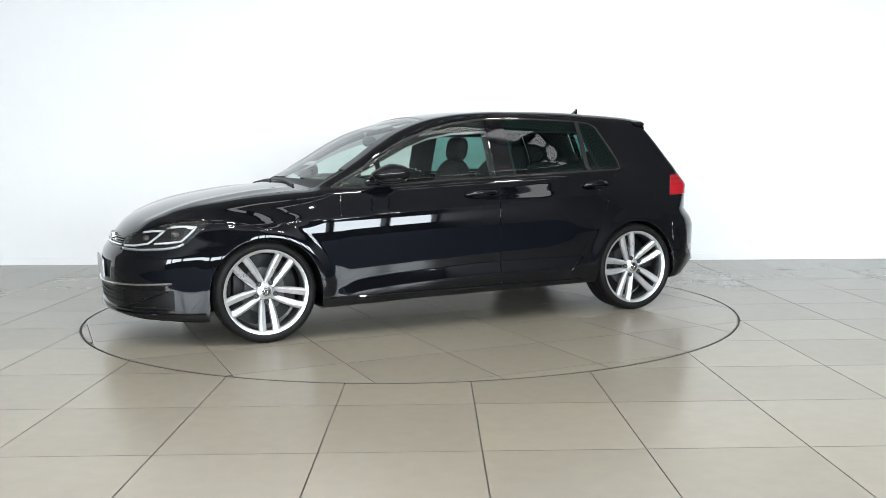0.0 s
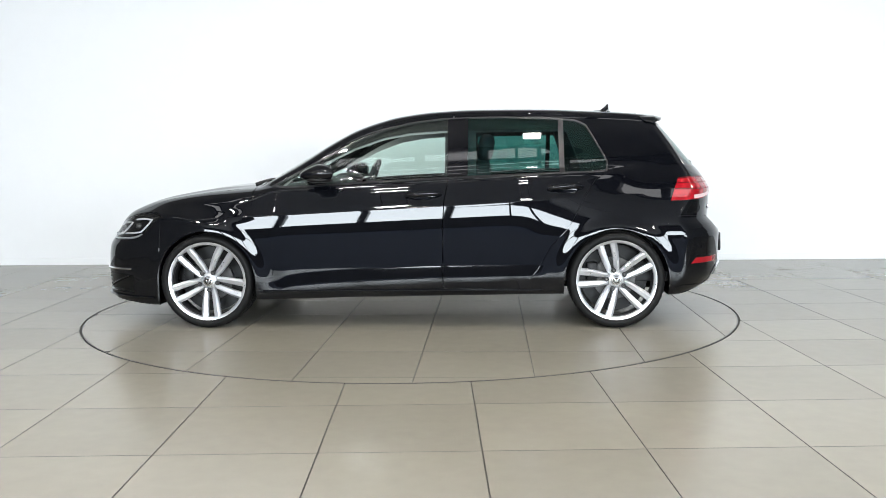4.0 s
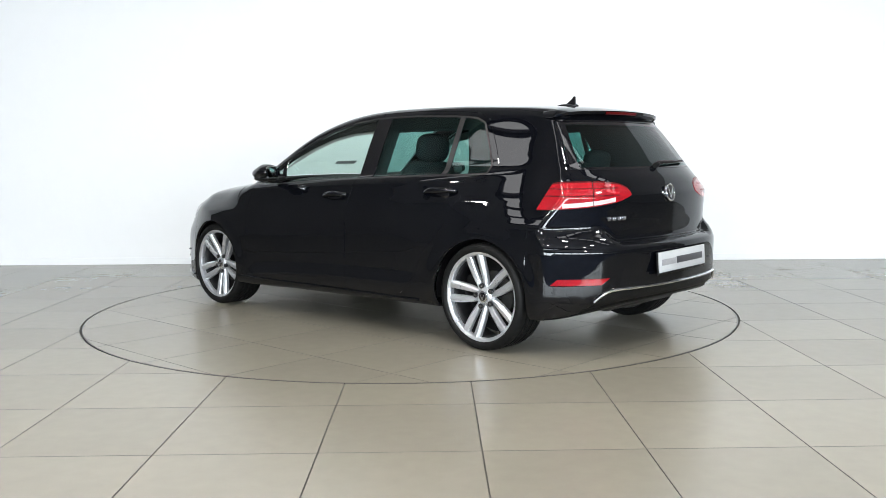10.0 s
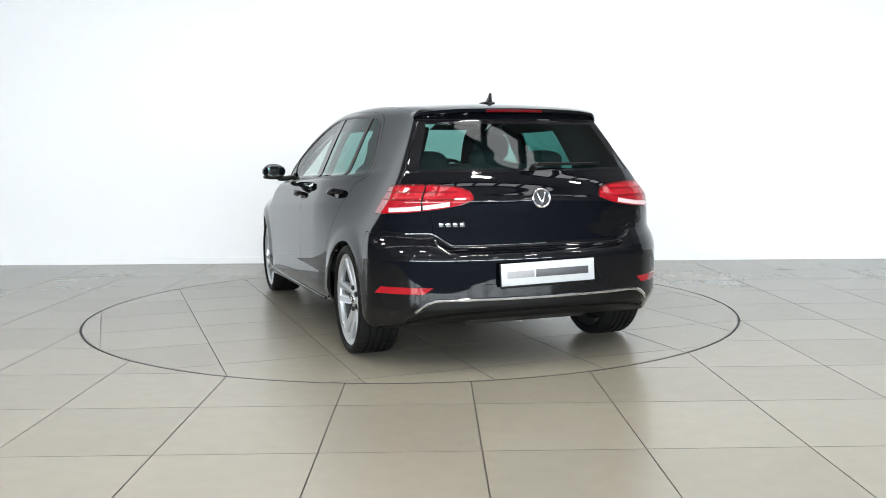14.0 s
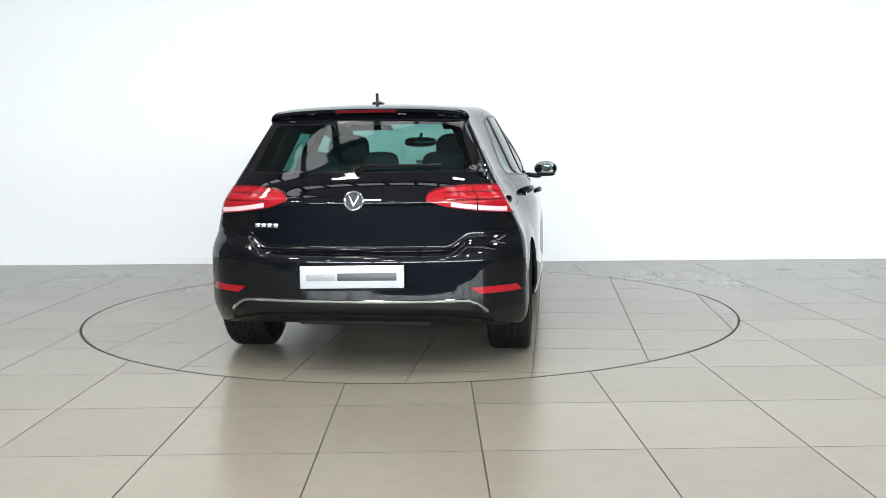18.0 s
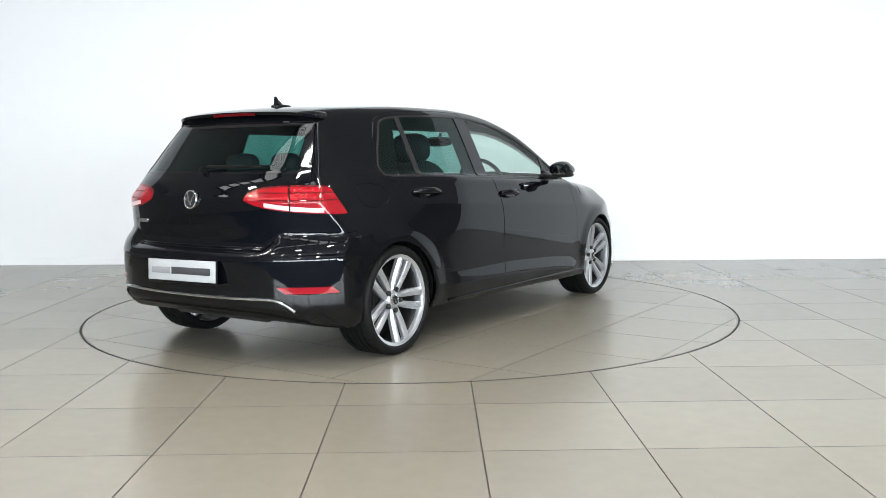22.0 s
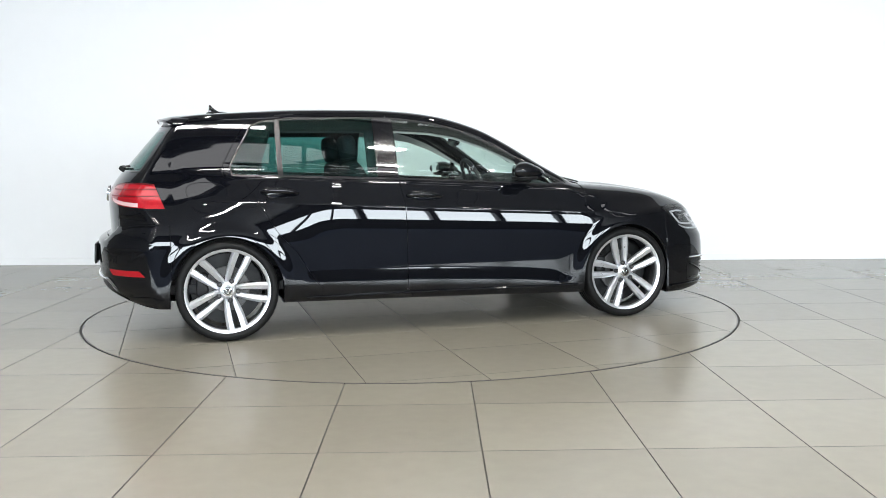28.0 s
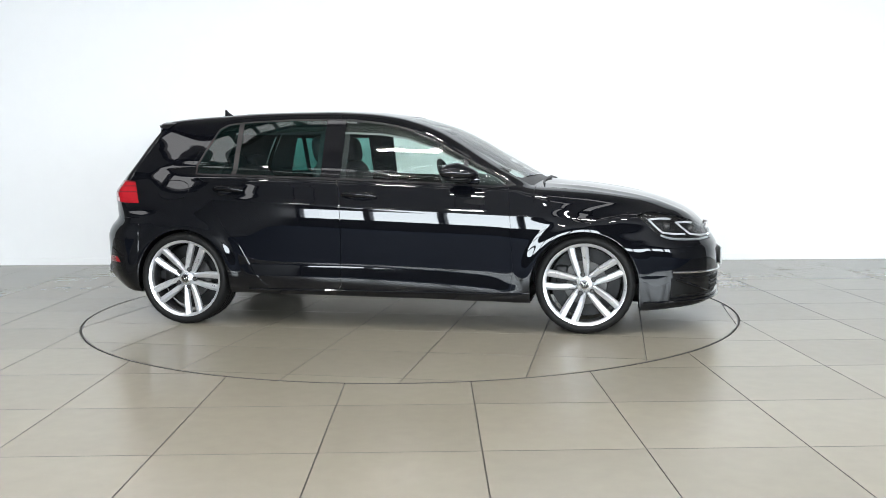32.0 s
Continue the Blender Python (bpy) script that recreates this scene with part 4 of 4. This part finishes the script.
def wheel_mesh_parts(wheel, spin):
    """An alloy wheel about its own axis (y, outer face towards +y)."""
    R, w = WHEEL_R, 0.112
    tread = [(0.252, -w + 0.012), (0.262, -w - 0.002), (0.285, -w - 0.004), (0.297, -w + 0.006), (R - 0.002, -w + 0.020)]
    for g in (-0.055, -0.018, 0.018, 0.055):
        tread += [(R, g - 0.006), (R - 0.007, g - 0.004), (R - 0.007, g + 0.004), (R, g + 0.006)]
    tread += [(R - 0.002, w - 0.020), (0.297, w - 0.006), (0.285, w + 0.004), (0.270, w + 0.005), (0.262, w + 0.002), (0.252, w - 0.012)]
    tyre = lathe(tread, 168)
    for v in tyre.verts:
        # notches between the shoulder blocks
        r = math.hypot(v.co.x, v.co.z)
        if abs(v.co.y) > 0.05 and r > 0.2975 and round(math.atan2(v.co.z, v.co.x) / (2 * math.pi) * 168) % 4 == 0:
            v.co.x, v.co.z = v.co.x * (r - 0.0025) / r, v.co.z * (r - 0.0025) / r
    part("tyre", tyre, RUBBER, wheel, "black low-profile tyre")
    rim = [(0.250, 0.058), (0.236, 0.064), (0.2335, 0.084), (0.237, 0.0935), (0.246, 0.0985), (0.254, 0.1035), (0.258, 0.103), (0.2605, 0.098), (0.256, 0.088), (0.252, 0.060)]
    part("rim", lathe(rim, 96), ALLOY, wheel, "bright silver alloy rim ring")
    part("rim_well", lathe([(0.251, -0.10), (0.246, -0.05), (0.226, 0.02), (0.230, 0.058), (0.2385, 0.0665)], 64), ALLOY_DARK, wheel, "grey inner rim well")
    part("brake_disc", lathe([(0.06, -0.020), (0.136, -0.020), (0.138, -0.024), (0.138, -0.036), (0.06, -0.036)], 48), STEEL, wheel, "worn steel brake disc")
    part("brake_caliper", box(0.07, 0.07, 0.15, 0.012, at=(0.145, -0.02, 0.03)), SATIN_BLACK, wheel, "dark brake caliper")
    part("brake_backplate", lathe([(0.001, -0.045), (0.215, -0.045), (0.215, -0.055)], 48), SATIN_BLACK, wheel)
    hub = [(0.001, 0.066), (0.030, 0.068), (0.034, 0.076), (0.044, 0.073), (0.053, 0.066), (0.058, 0.050), (0.056, 0.020)]
    part("hub", lathe(hub, 40), ALLOY, wheel, "silver wheel centre")
    part("centre_cap", lathe([(0.001, 0.083), (0.026, 0.083), (0.032, 0.080), (0.034, 0.072)], 32), CHROME, wheel, "chrome centre cap")
    part("cap_emblem", lathe([(0.001, 0.0845), (0.020, 0.0845), (0.0235, 0.0835), (0.0235, 0.080)], 24), GLOSS_BLACK, wheel, "dark disc on the cap")
    for dx in (-0.008, 0.008):
        part("cap_bar", box(0.005, 0.003, 0.030, 0.001, at=(dx, 0.0855, 0)), CHROME, wheel, "chrome bar on the cap", pose(0, 0, 0, 0, dx * 2500, 0))
    for k in range(5):
        pair = spin + 72 * k
        for d in (-1, 1):
            # each arm leaves the hub beside its twin and spreads towards the rim
            def at(r, off):
                a = radians(pair)
                return Vector((-math.cos(a), 0, math.sin(a))) * r + Vector((math.sin(a), 0, math.cos(a))) * off
            bm = bmesh.new()
            rows = []
            for q in range(9):
                t = q / 8
                r = 0.048 + t * 0.194
                mid = d * (0.0210 + 0.0205 * t + 0.0040 * math.sin(math.pi * t))
                half = 0.0150 + 0.0075 * t + 0.002 * math.sin(math.pi * t)
                y = 0.064 + 0.030 * t ** 1.6 + 0.006 * math.sin(math.pi * t)
                sec = [(-half, -0.030), (-half, -0.009), (-half * 0.80, -0.003), (d * half * 0.25, 0.0035), (half * 0.80, -0.003), (half, -0.009), (half, -0.030)]
                rows.append([bm.verts.new(at(r, mid + o) + Vector((0, y + h, 0))) for o, h in sec])
            for a, b in zip(rows, rows[1:]):
                for i in range(6):
                    bm.faces.new((a[i], a[i + 1], b[i + 1], b[i]))
                bm.faces.new((a[6], a[0], b[0], b[6]))
            bm.faces.new(rows[0])
            bm.faces.new(rows[-1])
            part("spoke", bm, ALLOY, wheel, angle=28)
        a = radians(pair)
        p = Vector((-math.cos(a) * 0.061, 0, math.sin(a) * 0.061))
        bolt = lathe([(0.001, 0.004), (0.006, 0.005), (0.0080, 0.003), (0.0080, -0.01)], 6)
        part("wheel_bolt", bolt, STEEL, wheel, "steel wheel bolt", Matrix.Translation(p + Vector((0, 0.076, 0))))
        seat = lathe([(0.001, 0.001), (0.0125, 0.001), (0.0135, 0.003), (0.0150, 0.002), (0.0150, -0.012)], 16)
        part("bolt_seat", seat, ALLOY_DARK, wheel, "", Matrix.Translation(p + Vector((0, 0.074, 0))))


def build_wheels(car):
    for cx, sign, spin in ((WHEEL_X, 1, -86), (-WHEEL_X, 1, 177), (WHEEL_X, -1, 29), (-WHEEL_X, -1, -5)):
        wheel = new("wheel")
        wheel.parent = car
        tagged(wheel, "silver five-twin-spoke alloy wheel with black tyre")
        wheel_mesh_parts(wheel, spin)
        wheel.matrix_basis = pose(cx, sign * 0.748, WHEEL_R - 0.001, 0, 0, 0 if sign > 0 else 180)


def moved(bm, m):
    bmesh.ops.transform(bm, matrix=m, verts=bm.verts)
    return bm


def build_tail_details(car, tg, rb):
    # roof spoiler with the high brake lamp
    bm = bmesh.new()
    rows = []
    for k in range(41):
        y = -0.545 * math.cos(math.pi * k / 40)
        a = abs(y) / 0.545
        xt = -1.695 + 0.055 * a ** 2.2 + 0.035 * a ** 8
        zt = 1.352 - 0.016 * a ** 2 - 0.014 * a ** 8
        zr = float(top_height(np.array([-1.52]), np.array([abs(y)]))[0]) + 0.004 - 0.03 * a ** 8
        sec = [(-1.50, zr), (-1.60, (zr * 0.4 + zt * 0.6) + 0.006), (xt + 0.02, zt + 0.004), (xt, zt - 0.002), (xt + 0.004, zt - 0.018), (xt + 0.03, zt - 0.026), (-1.640 + 0.03 * a, zt - 0.055), (-1.60, zt - 0.06)]
        round_off = math.sqrt(max(1 - (max(a - 0.92, 0) / 0.08) ** 2, 0.0025))     # the ends close in a soft edge
        mx, mz = -1.58, (zr + zt) / 2 - 0.02
        rows.append([bm.verts.new((mx + (x - mx) * (0.45 + 0.55 * round_off), y, mz + (z - mz) * round_off)) for x, z in sec])
    for a, b in zip(rows, rows[1:]):
        for i in range(7):
            bm.faces.new((a[i], b[i], b[i + 1], a[i + 1]))
    bm.faces.new(rows[0])
    bm.faces.new(rows[-1])
    sp = part("spoiler", bm, PAINT, tg, "black roof spoiler", angle=50)
    bm = bmesh.new()
    rows = []
    for k in range(17):
        y = -0.165 + 0.33 * k / 16
        a = abs(y) / 0.545
        xt, zt = -1.695 + 0.055 * a ** 2.2, 1.352 - 0.016 * a ** 2
        rows.append([bm.verts.new((xt + dx, y, zt + dz)) for dx, dz in ((0.004, -0.0075), (-0.0015, -0.0085), (0.0015, -0.021), (0.008, -0.023))])
    for a, b in zip(rows, rows[1:]):
        for i in range(3):
            bm.faces.new((a[i], b[i], b[i + 1], a[i + 1]))
    part("brake_lamp", bm, LAMP_DARK_RED, sp, "red high-level brake lamp")
    # round maker's emblem, as a plain ring and disc
    c = on_tail(0.0, 0.876, 0.004)
    face = pose(c.x, c.y, c.z, 0, 8, 0) @ pose(0, 0, 0, 0, 0, 90)
    em = part("emblem", lathe([(0.040, 0.0), (0.042, 0.008), (0.0465, 0.010), (0.051, 0.007), (0.052, -0.004)], 48), CHROME, tg, "round chrome emblem", face)
    part("emblem_disc", lathe([(0.001, 0.004), (0.041, 0.002)], 40), ALLOY_DARK, em, "grey emblem disc")
    for a in (-24, 24):
        part("emblem_bar", box(0.009, 0.005, 0.066, 0.002, at=(0, 0.006, 0)), CHROME, em, "plain chrome bar", pose(0.012 * (1 if a > 0 else -1), 0, 0, 0, a, 0))
    for k in range(4):
        p = on_tail(0.522 - 0.034 * k, 0.752, 0.003)
        part("badge_bar", box(0.007, 0.026, 0.022, 0.003, at=p), CHROME, tg, "small chrome badge bar")
    # number plate with plain bars for its print
    c = on_tail(0.0, 0.506, 0.012)
    pm = pose(c.x - 0.004, 0.0, 0.5055, -1.0, 3, 0)
    plate = part("number_plate", box(0.008, 0.524, 0.113, 0.003), PLATE_WHITE, rb, "white dealer plate with grey and black bars", pm)
    part("plate_holder", box(0.012, 0.534, 0.126, 0.004, at=(0.008, 0, -0.006)), SATIN_BLACK, plate)
    part("print_bar", box(0.003, 0.150, 0.034, 0.001, at=(-0.0042, 0.156, -0.002)), PLATE_GREY, plate, "thin grey print bar")
    part("print_bar", box(0.003, 0.298, 0.038, 0.001, at=(-0.0042, -0.077, -0.001)), PLATE_INK, plate, "bold dark print bar")
    # bright strip along the lower bumper
    pts = [on_tail(y, z, 0.004) for y, z in [(0.662, 0.318), (0.648, 0.332), (0.628, 0.349), (0.604, 0.364), (0.575, 0.374), (0.54, 0.3775)]
           + [(0.5 - 0.05 * k, 0.378) for k in range(21)] + [(-0.54, 0.3775), (-0.575, 0.374), (-0.604, 0.364), (-0.628, 0.349), (-0.648, 0.332), (-0.662, 0.318)]]
    part("chrome_strip", tube(pts, 0.0085, 8), CHROME, rb, "bright chrome strip")
    # rear wiper
    piv = on_tail(0.0, 1.030, 0.012)
    wiper = part("rear_wiper", lathe([(0.001, 0.016), (0.013, 0.014), (0.017, 0.0), (0.017, -0.03)], 20, "Z"), SATIN_BLACK, tg, "black rear wiper", pose(piv.x - 0.01, piv.y, piv.z, 0, -55, 0))
    arm = [on_tail(-0.03 - 0.36 * k / 10, 1.040 + 0.004 * math.sin(k / 3.2), 0.020 - 0.0006 * k) for k in range(11)]
    part("wiper_arm", tube(arm, [0.009 - 0.0005 * k for k in range(11)], 8, 0.6), SATIN_BLACK, tg, "black wiper arm")
    blade = [on_tail(-0.02 - 0.40 * k / 12, 1.036 + 0.010 * k / 12, 0.012) for k in range(13)]
    part("wiper_blade", tube(blade, 0.007, 6), RUBBER, tg, "black wiper blade")
    # silencer under the tail
    part("silencer", moved(lathe([(0.001, -0.36), (0.06, -0.36), (0.075, -0.34), (0.075, 0.34), (0.06, 0.36), (0.001, 0.36)], 24), pose(-1.80, 0, 0.285)), STEEL, car, "grey steel silencer")
    part("rear_axle", tube([(-1.30, -0.62, 0.26), (-1.28, -0.3, 0.24), (-1.28, 0.3, 0.24), (-1.30, 0.62, 0.26)], 0.035, 10), SATIN_BLACK, car)
    part("front_axle", tube([(1.31, -0.62, 0.27), (1.29, 0, 0.24), (1.31, 0.62, 0.27)], 0.035, 10), SATIN_BLACK, car)
    # fin aerial
    fin = prism([(-1.235, 1.394), (-1.30, 1.412), (-1.335, 1.436), (-1.352, 1.455), (-1.360, 1.455), (-1.362, 1.420), (-1.372, 1.388)], 0.016, 0.004)
    moved(fin, Matrix.Translation((0, -0.008, 0)))
    part("aerial", fin, GLOSS_BLACK, car, "black fin aerial")
    part("aerial_base", superform(0.075, 0.034, 0.014), GLOSS_BLACK, car, "", Matrix.Translation((-1.305, 0, 1.397)))


def build_nose_details(car, fb):
    def wrap(ang, z, lift):
        a = radians(ang)
        p = meet([(1.3 + 1.5 * math.cos(a), 1.5 * math.sin(abs(a)), z)], [(-math.cos(a), -math.sin(abs(a)), 0)], 1.4)
        p = p + body_normal(p) * lift
        return Vector((p[0][0], p[0][1] * (1 if ang >= 0 else -1), p[0][2]))
    part("chrome_strip", tube([wrap(-54.5 + 109 * k / 44, 0.346 + 0.00058 * abs(-54.5 + 109 * k / 44), 0.004) for k in range(45)], 0.007, 8), CHROME, fb, "bright chrome strip")
    part("grille_strip", tube([wrap(-26.5 + 53 * k / 30, 0.586, 0.003) for k in range(31)], 0.006, 8), CHROME, car, "thin chrome grille strip")
    for z in (0.600, 0.612, 0.624):
        part("grille_slat", tube([wrap(-26 + 52 * k / 20, z, -0.002) for k in range(21)], 0.005, 6), GLOSS_BLACK, car)
    for z in (0.250, 0.275, 0.300, 0.322):
        part("intake_slat", tube([wrap(-33 + 66 * k / 24, z, -0.006) for k in range(25)], 0.006, 6), SATIN_BLACK, fb)
    part("bumper_lip", tube([wrap(-66 + 132 * k / 60, 0.196, 0.004) for k in range(61)], 0.010, 8, 0.7), PAINT, fb, "black lip along the bumper's foot")
    for sg in (1, -1):
        part("vent_fin", tube([wrap(sg * (52.5 - 17 * k / 12), 0.330 - 0.088 * k / 12, -0.004) for k in range(13)], 0.006, 8), GLOSS_BLACK, fb, "black slanting vent fin")
        part("vent_edge", tube([wrap(sg * (36 + 17 * k / 12), 0.236, 0.001) for k in range(13)], 0.0035, 6), GLOSS_BLACK, fb)
    c = wrap(0, 0.43, 0.006)
    part("front_plate", box(0.010, 0.52, 0.112, 0.003, at=(c.x, 0, 0.43)), PLATE_WHITE, fb, "white dealer plate")
    c = wrap(0, 0.606, 0.004)
    part("front_emblem", lathe([(0.001, 0.004), (0.036, 0.004), (0.042, 0.0), (0.042, -0.02)], 40), CHROME, car, "round chrome emblem", pose(c.x, 0, c.z, 0, 0, -90))
    for y0, y1 in ((0.52, -0.05), (-0.08, -0.62)):
        arm = [on_top(1.055 - 0.02 * math.sin(math.pi * k / 10), y0 + (y1 - y0) * k / 10, 0.007) for k in range(11)]
        part("front_wiper", tube(arm, [0.009 - 0.0004 * k for k in range(11)], 8), SATIN_BLACK, car, "black wiper arm")


def build_mirrors(car):
    for sg in (1, -1):
        # housing: blunt at the glass, drawn out to a low nose in front
        bm = superform(0.115, 0.088, 0.056, 2.4)
        for v in bm.verts:
            c = v.co
            if c.x < -0.070:
                c.x = -0.070 + (c.x + 0.070) * 0.25
            q = max(c.x / 0.115, 0)
            c.z = c.z * (1 - 0.45 * q) - 0.012 * q
            c.z *= 1.0 - 0.22 * (c.y / 0.088) ** 2
            c.x -= 0.055 * max(c.y * sg / 0.088, 0) ** 2
        house = part("mirror_housing", bm, PAINT, car, "black door mirror", Matrix.Translation((0.560, sg * 0.935, 0.998)))
        part("mirror_face", superform(0.006, 0.070, 0.044, 3), MIRROR_GLASS, house, "mirror glass", pose(-0.080, sg * 0.0, 0.001, 0, 0, sg * 12))
        strip = [(0.066 - 0.105 * (k / 8) ** 2, sg * (-0.045 + 0.122 * k / 8), -0.036 + 0.004 * k / 8) for k in range(9)]
        part("indicator_strip", tube(strip, [0.0055 - 0.0005 * k for k in range(9)], 8), CHROME, house, "silvery indicator strip")
        part("mirror_foot", superform(0.082, 0.074, 0.018, 2.6), SATIN_BLACK, house, "black mirror underside", pose(-0.012, 0, -0.042))
        part("mirror_arm", superform(0.055, 0.070, 0.018, 2.6), SATIN_BLACK, house, "", pose(0.0, -sg * 0.10, -0.052, -sg * 8))
        s = on_side(0.60, 0.945, 0.0, sg)
        part("mirror_sail", superform(0.060, 0.012, 0.040, 2.2), GLOSS_BLACK, car, "", Matrix.Translation(s))


def seat(parent, x, y, width, headrest_z, name="front_seat", reclined=-14):
    s = part(name, moved(superform(0.25, width / 2, 0.085, 3.2), pose(x + 0.20, y, 0.46, 0, -6, 0)), FABRIC, parent, "charcoal cloth seat")
    part("backrest", moved(superform(0.075, width / 2, 0.31, 3.2), pose(x - 0.07, y, 0.77, 0, reclined, 0)), FABRIC, s)
    for dy in (-0.05, 0.05):
        part("headrest_post", tube([(x - 0.13, y + dy, 1.0), (x - 0.15, y + dy, headrest_z)], 0.006, 6), CHROME, s)
    part("headrest", moved(superform(0.055, 0.135, 0.095, 3.0), pose(x - 0.155, y, headrest_z, 0, reclined * 0.7, 0)), FABRIC, s)
    return s


def build_cabin(car, roof_mesh=None):
    for y in (0.36, -0.36):
        seat(car, -0.335, y, 0.50, 1.150)
    bench = part("rear_seat", moved(superform(0.26, 0.62, 0.09, 4), pose(-0.92, 0, 0.47, 0, -5, 0)), FABRIC, car, "charcoal cloth rear bench")
    part("backrest", moved(superform(0.07, 0.62, 0.30, 4), pose(-1.20, 0, 0.76, 0, -16, 0)), FABRIC, bench)
    for y, w in ((0.37, 0.125), (0.0, 0.105), (-0.37, 0.125)):
        part("headrest", moved(superform(0.05, w, 0.07, 3), pose(-1.275, y, 1.055, 0, -12, 0)), FABRIC, bench)
    part("cabin_floor", box(2.55, 1.42, 0.06, 0.01, at=(-0.42, 0, 0.31)), DASH, car, "dark carpeted floor")
    part("parcel_shelf", box(0.46, 1.20, 0.02, 0.006, at=(-1.52, 0, 0.93)), DASH, car, "dark parcel shelf")
    bm = superform(0.22, 0.69, 0.15, 4.5)
    dash = part("dashboard", moved(bm, pose(0.70, 0, 0.80, 0, 8, 0)), DASH, car, "charcoal dashboard")
    part("instrument_hood", superform(0.10, 0.17, 0.045, 2.6), DASH, dash, "", pose(0.56, -0.36, 0.935))
    part("centre_console", box(0.75, 0.20, 0.28, 0.03, at=(0.22, 0, 0.48)), DASH, car)
    rim = bmesh.new()
    rings = []
    for k in range(40):
        a = 2 * math.pi * k / 40
        rings.append([rim.verts.new(((0.178 + 0.014 * math.cos(b)) * math.cos(a), 0.014 * math.sin(b), (0.178 + 0.014 * math.cos(b)) * math.sin(a))) for b in (2 * math.pi * j / 8 for j in range(8))])
    for k in range(40):
        a, b = rings[k], rings[(k + 1) % 40]
        for j in range(8):
            rim.faces.new((a[j], a[(j + 1) % 8], b[(j + 1) % 8], b[j]))
    wheel = part("steering_wheel", rim, DASH, car, "black steering wheel", pose(0.40, -0.36, 0.905, 0, -24, 0) @ pose(0, 0, 0, 0, 0, 90))
    part("wheel_boss", superform(0.075, 0.03, 0.06, 2.6), DASH, wheel)
    for a in (0, 180, 270):
        part("wheel_spoke", box(0.13, 0.014, 0.035, 0.006, at=(0.11, 0, 0)), ALLOY_DARK, wheel, "", pose(0, 0, 0, 0, a, 0))
    im = part("interior_mirror", superform(0.018, 0.12, 0.036, 3), GLOSS_BLACK, car, "black interior mirror", pose(0.36, 0, 1.205))
    part("mirror_stem", tube([(0.015, 0, 0.01), (0.03, 0, 0.065)], 0.012, 8), GLOSS_BLACK, im)
    for y in (0.36, -0.36):
        part("sun_visor", box(0.13, 0.34, 0.012, 0.005), ROOF_LINING, car, "pale sun visor", pose(0.19, y, 1.312, 0, 13, 0))
    st = on_top(0.80, 0.0, -0.016)
    part("screen_sticker", box(0.045, 0.20, 0.003, 0.001), PLATE_WHITE, car, "small pale windscreen sticker", Matrix.Translation(st) @ pose(0, 0, 0, 0, 30, 0))


def build_car():
    car = new("car")
    tagged(car, "black five-door hatchback with silver alloy wheels, parked on the turntable", "car")
    tg, rb, fb = build_body(car)
    build_wheels(car)
    build_tail_details(car, tg, rb)
    build_nose_details(car, fb)
    build_mirrors(car)
    build_cabin(car)
    for o in car.children:
        o.matrix_basis = Matrix.Translation((CAR_X, CAR_Y, 0)) @ o.matrix_basis
    return car


build_room()
build_lamps()
table = build_turntable()
car = build_car()
build_floor()


def motions():
    times = [0, 0.1, 0.3, 0.6] + list(range(1, 32)) + [31.4, 31.7, 31.9, 32]
    walk(car, [(t, pose(0, 0, 0.0005, 0, 0, TURN_START + TURN_RATE * t)) for t in times])
    walk(table, [(t, pose(0, 0, 0, 0, 0, TURN_START + TURN_RATE * t)) for t in times])


motions()
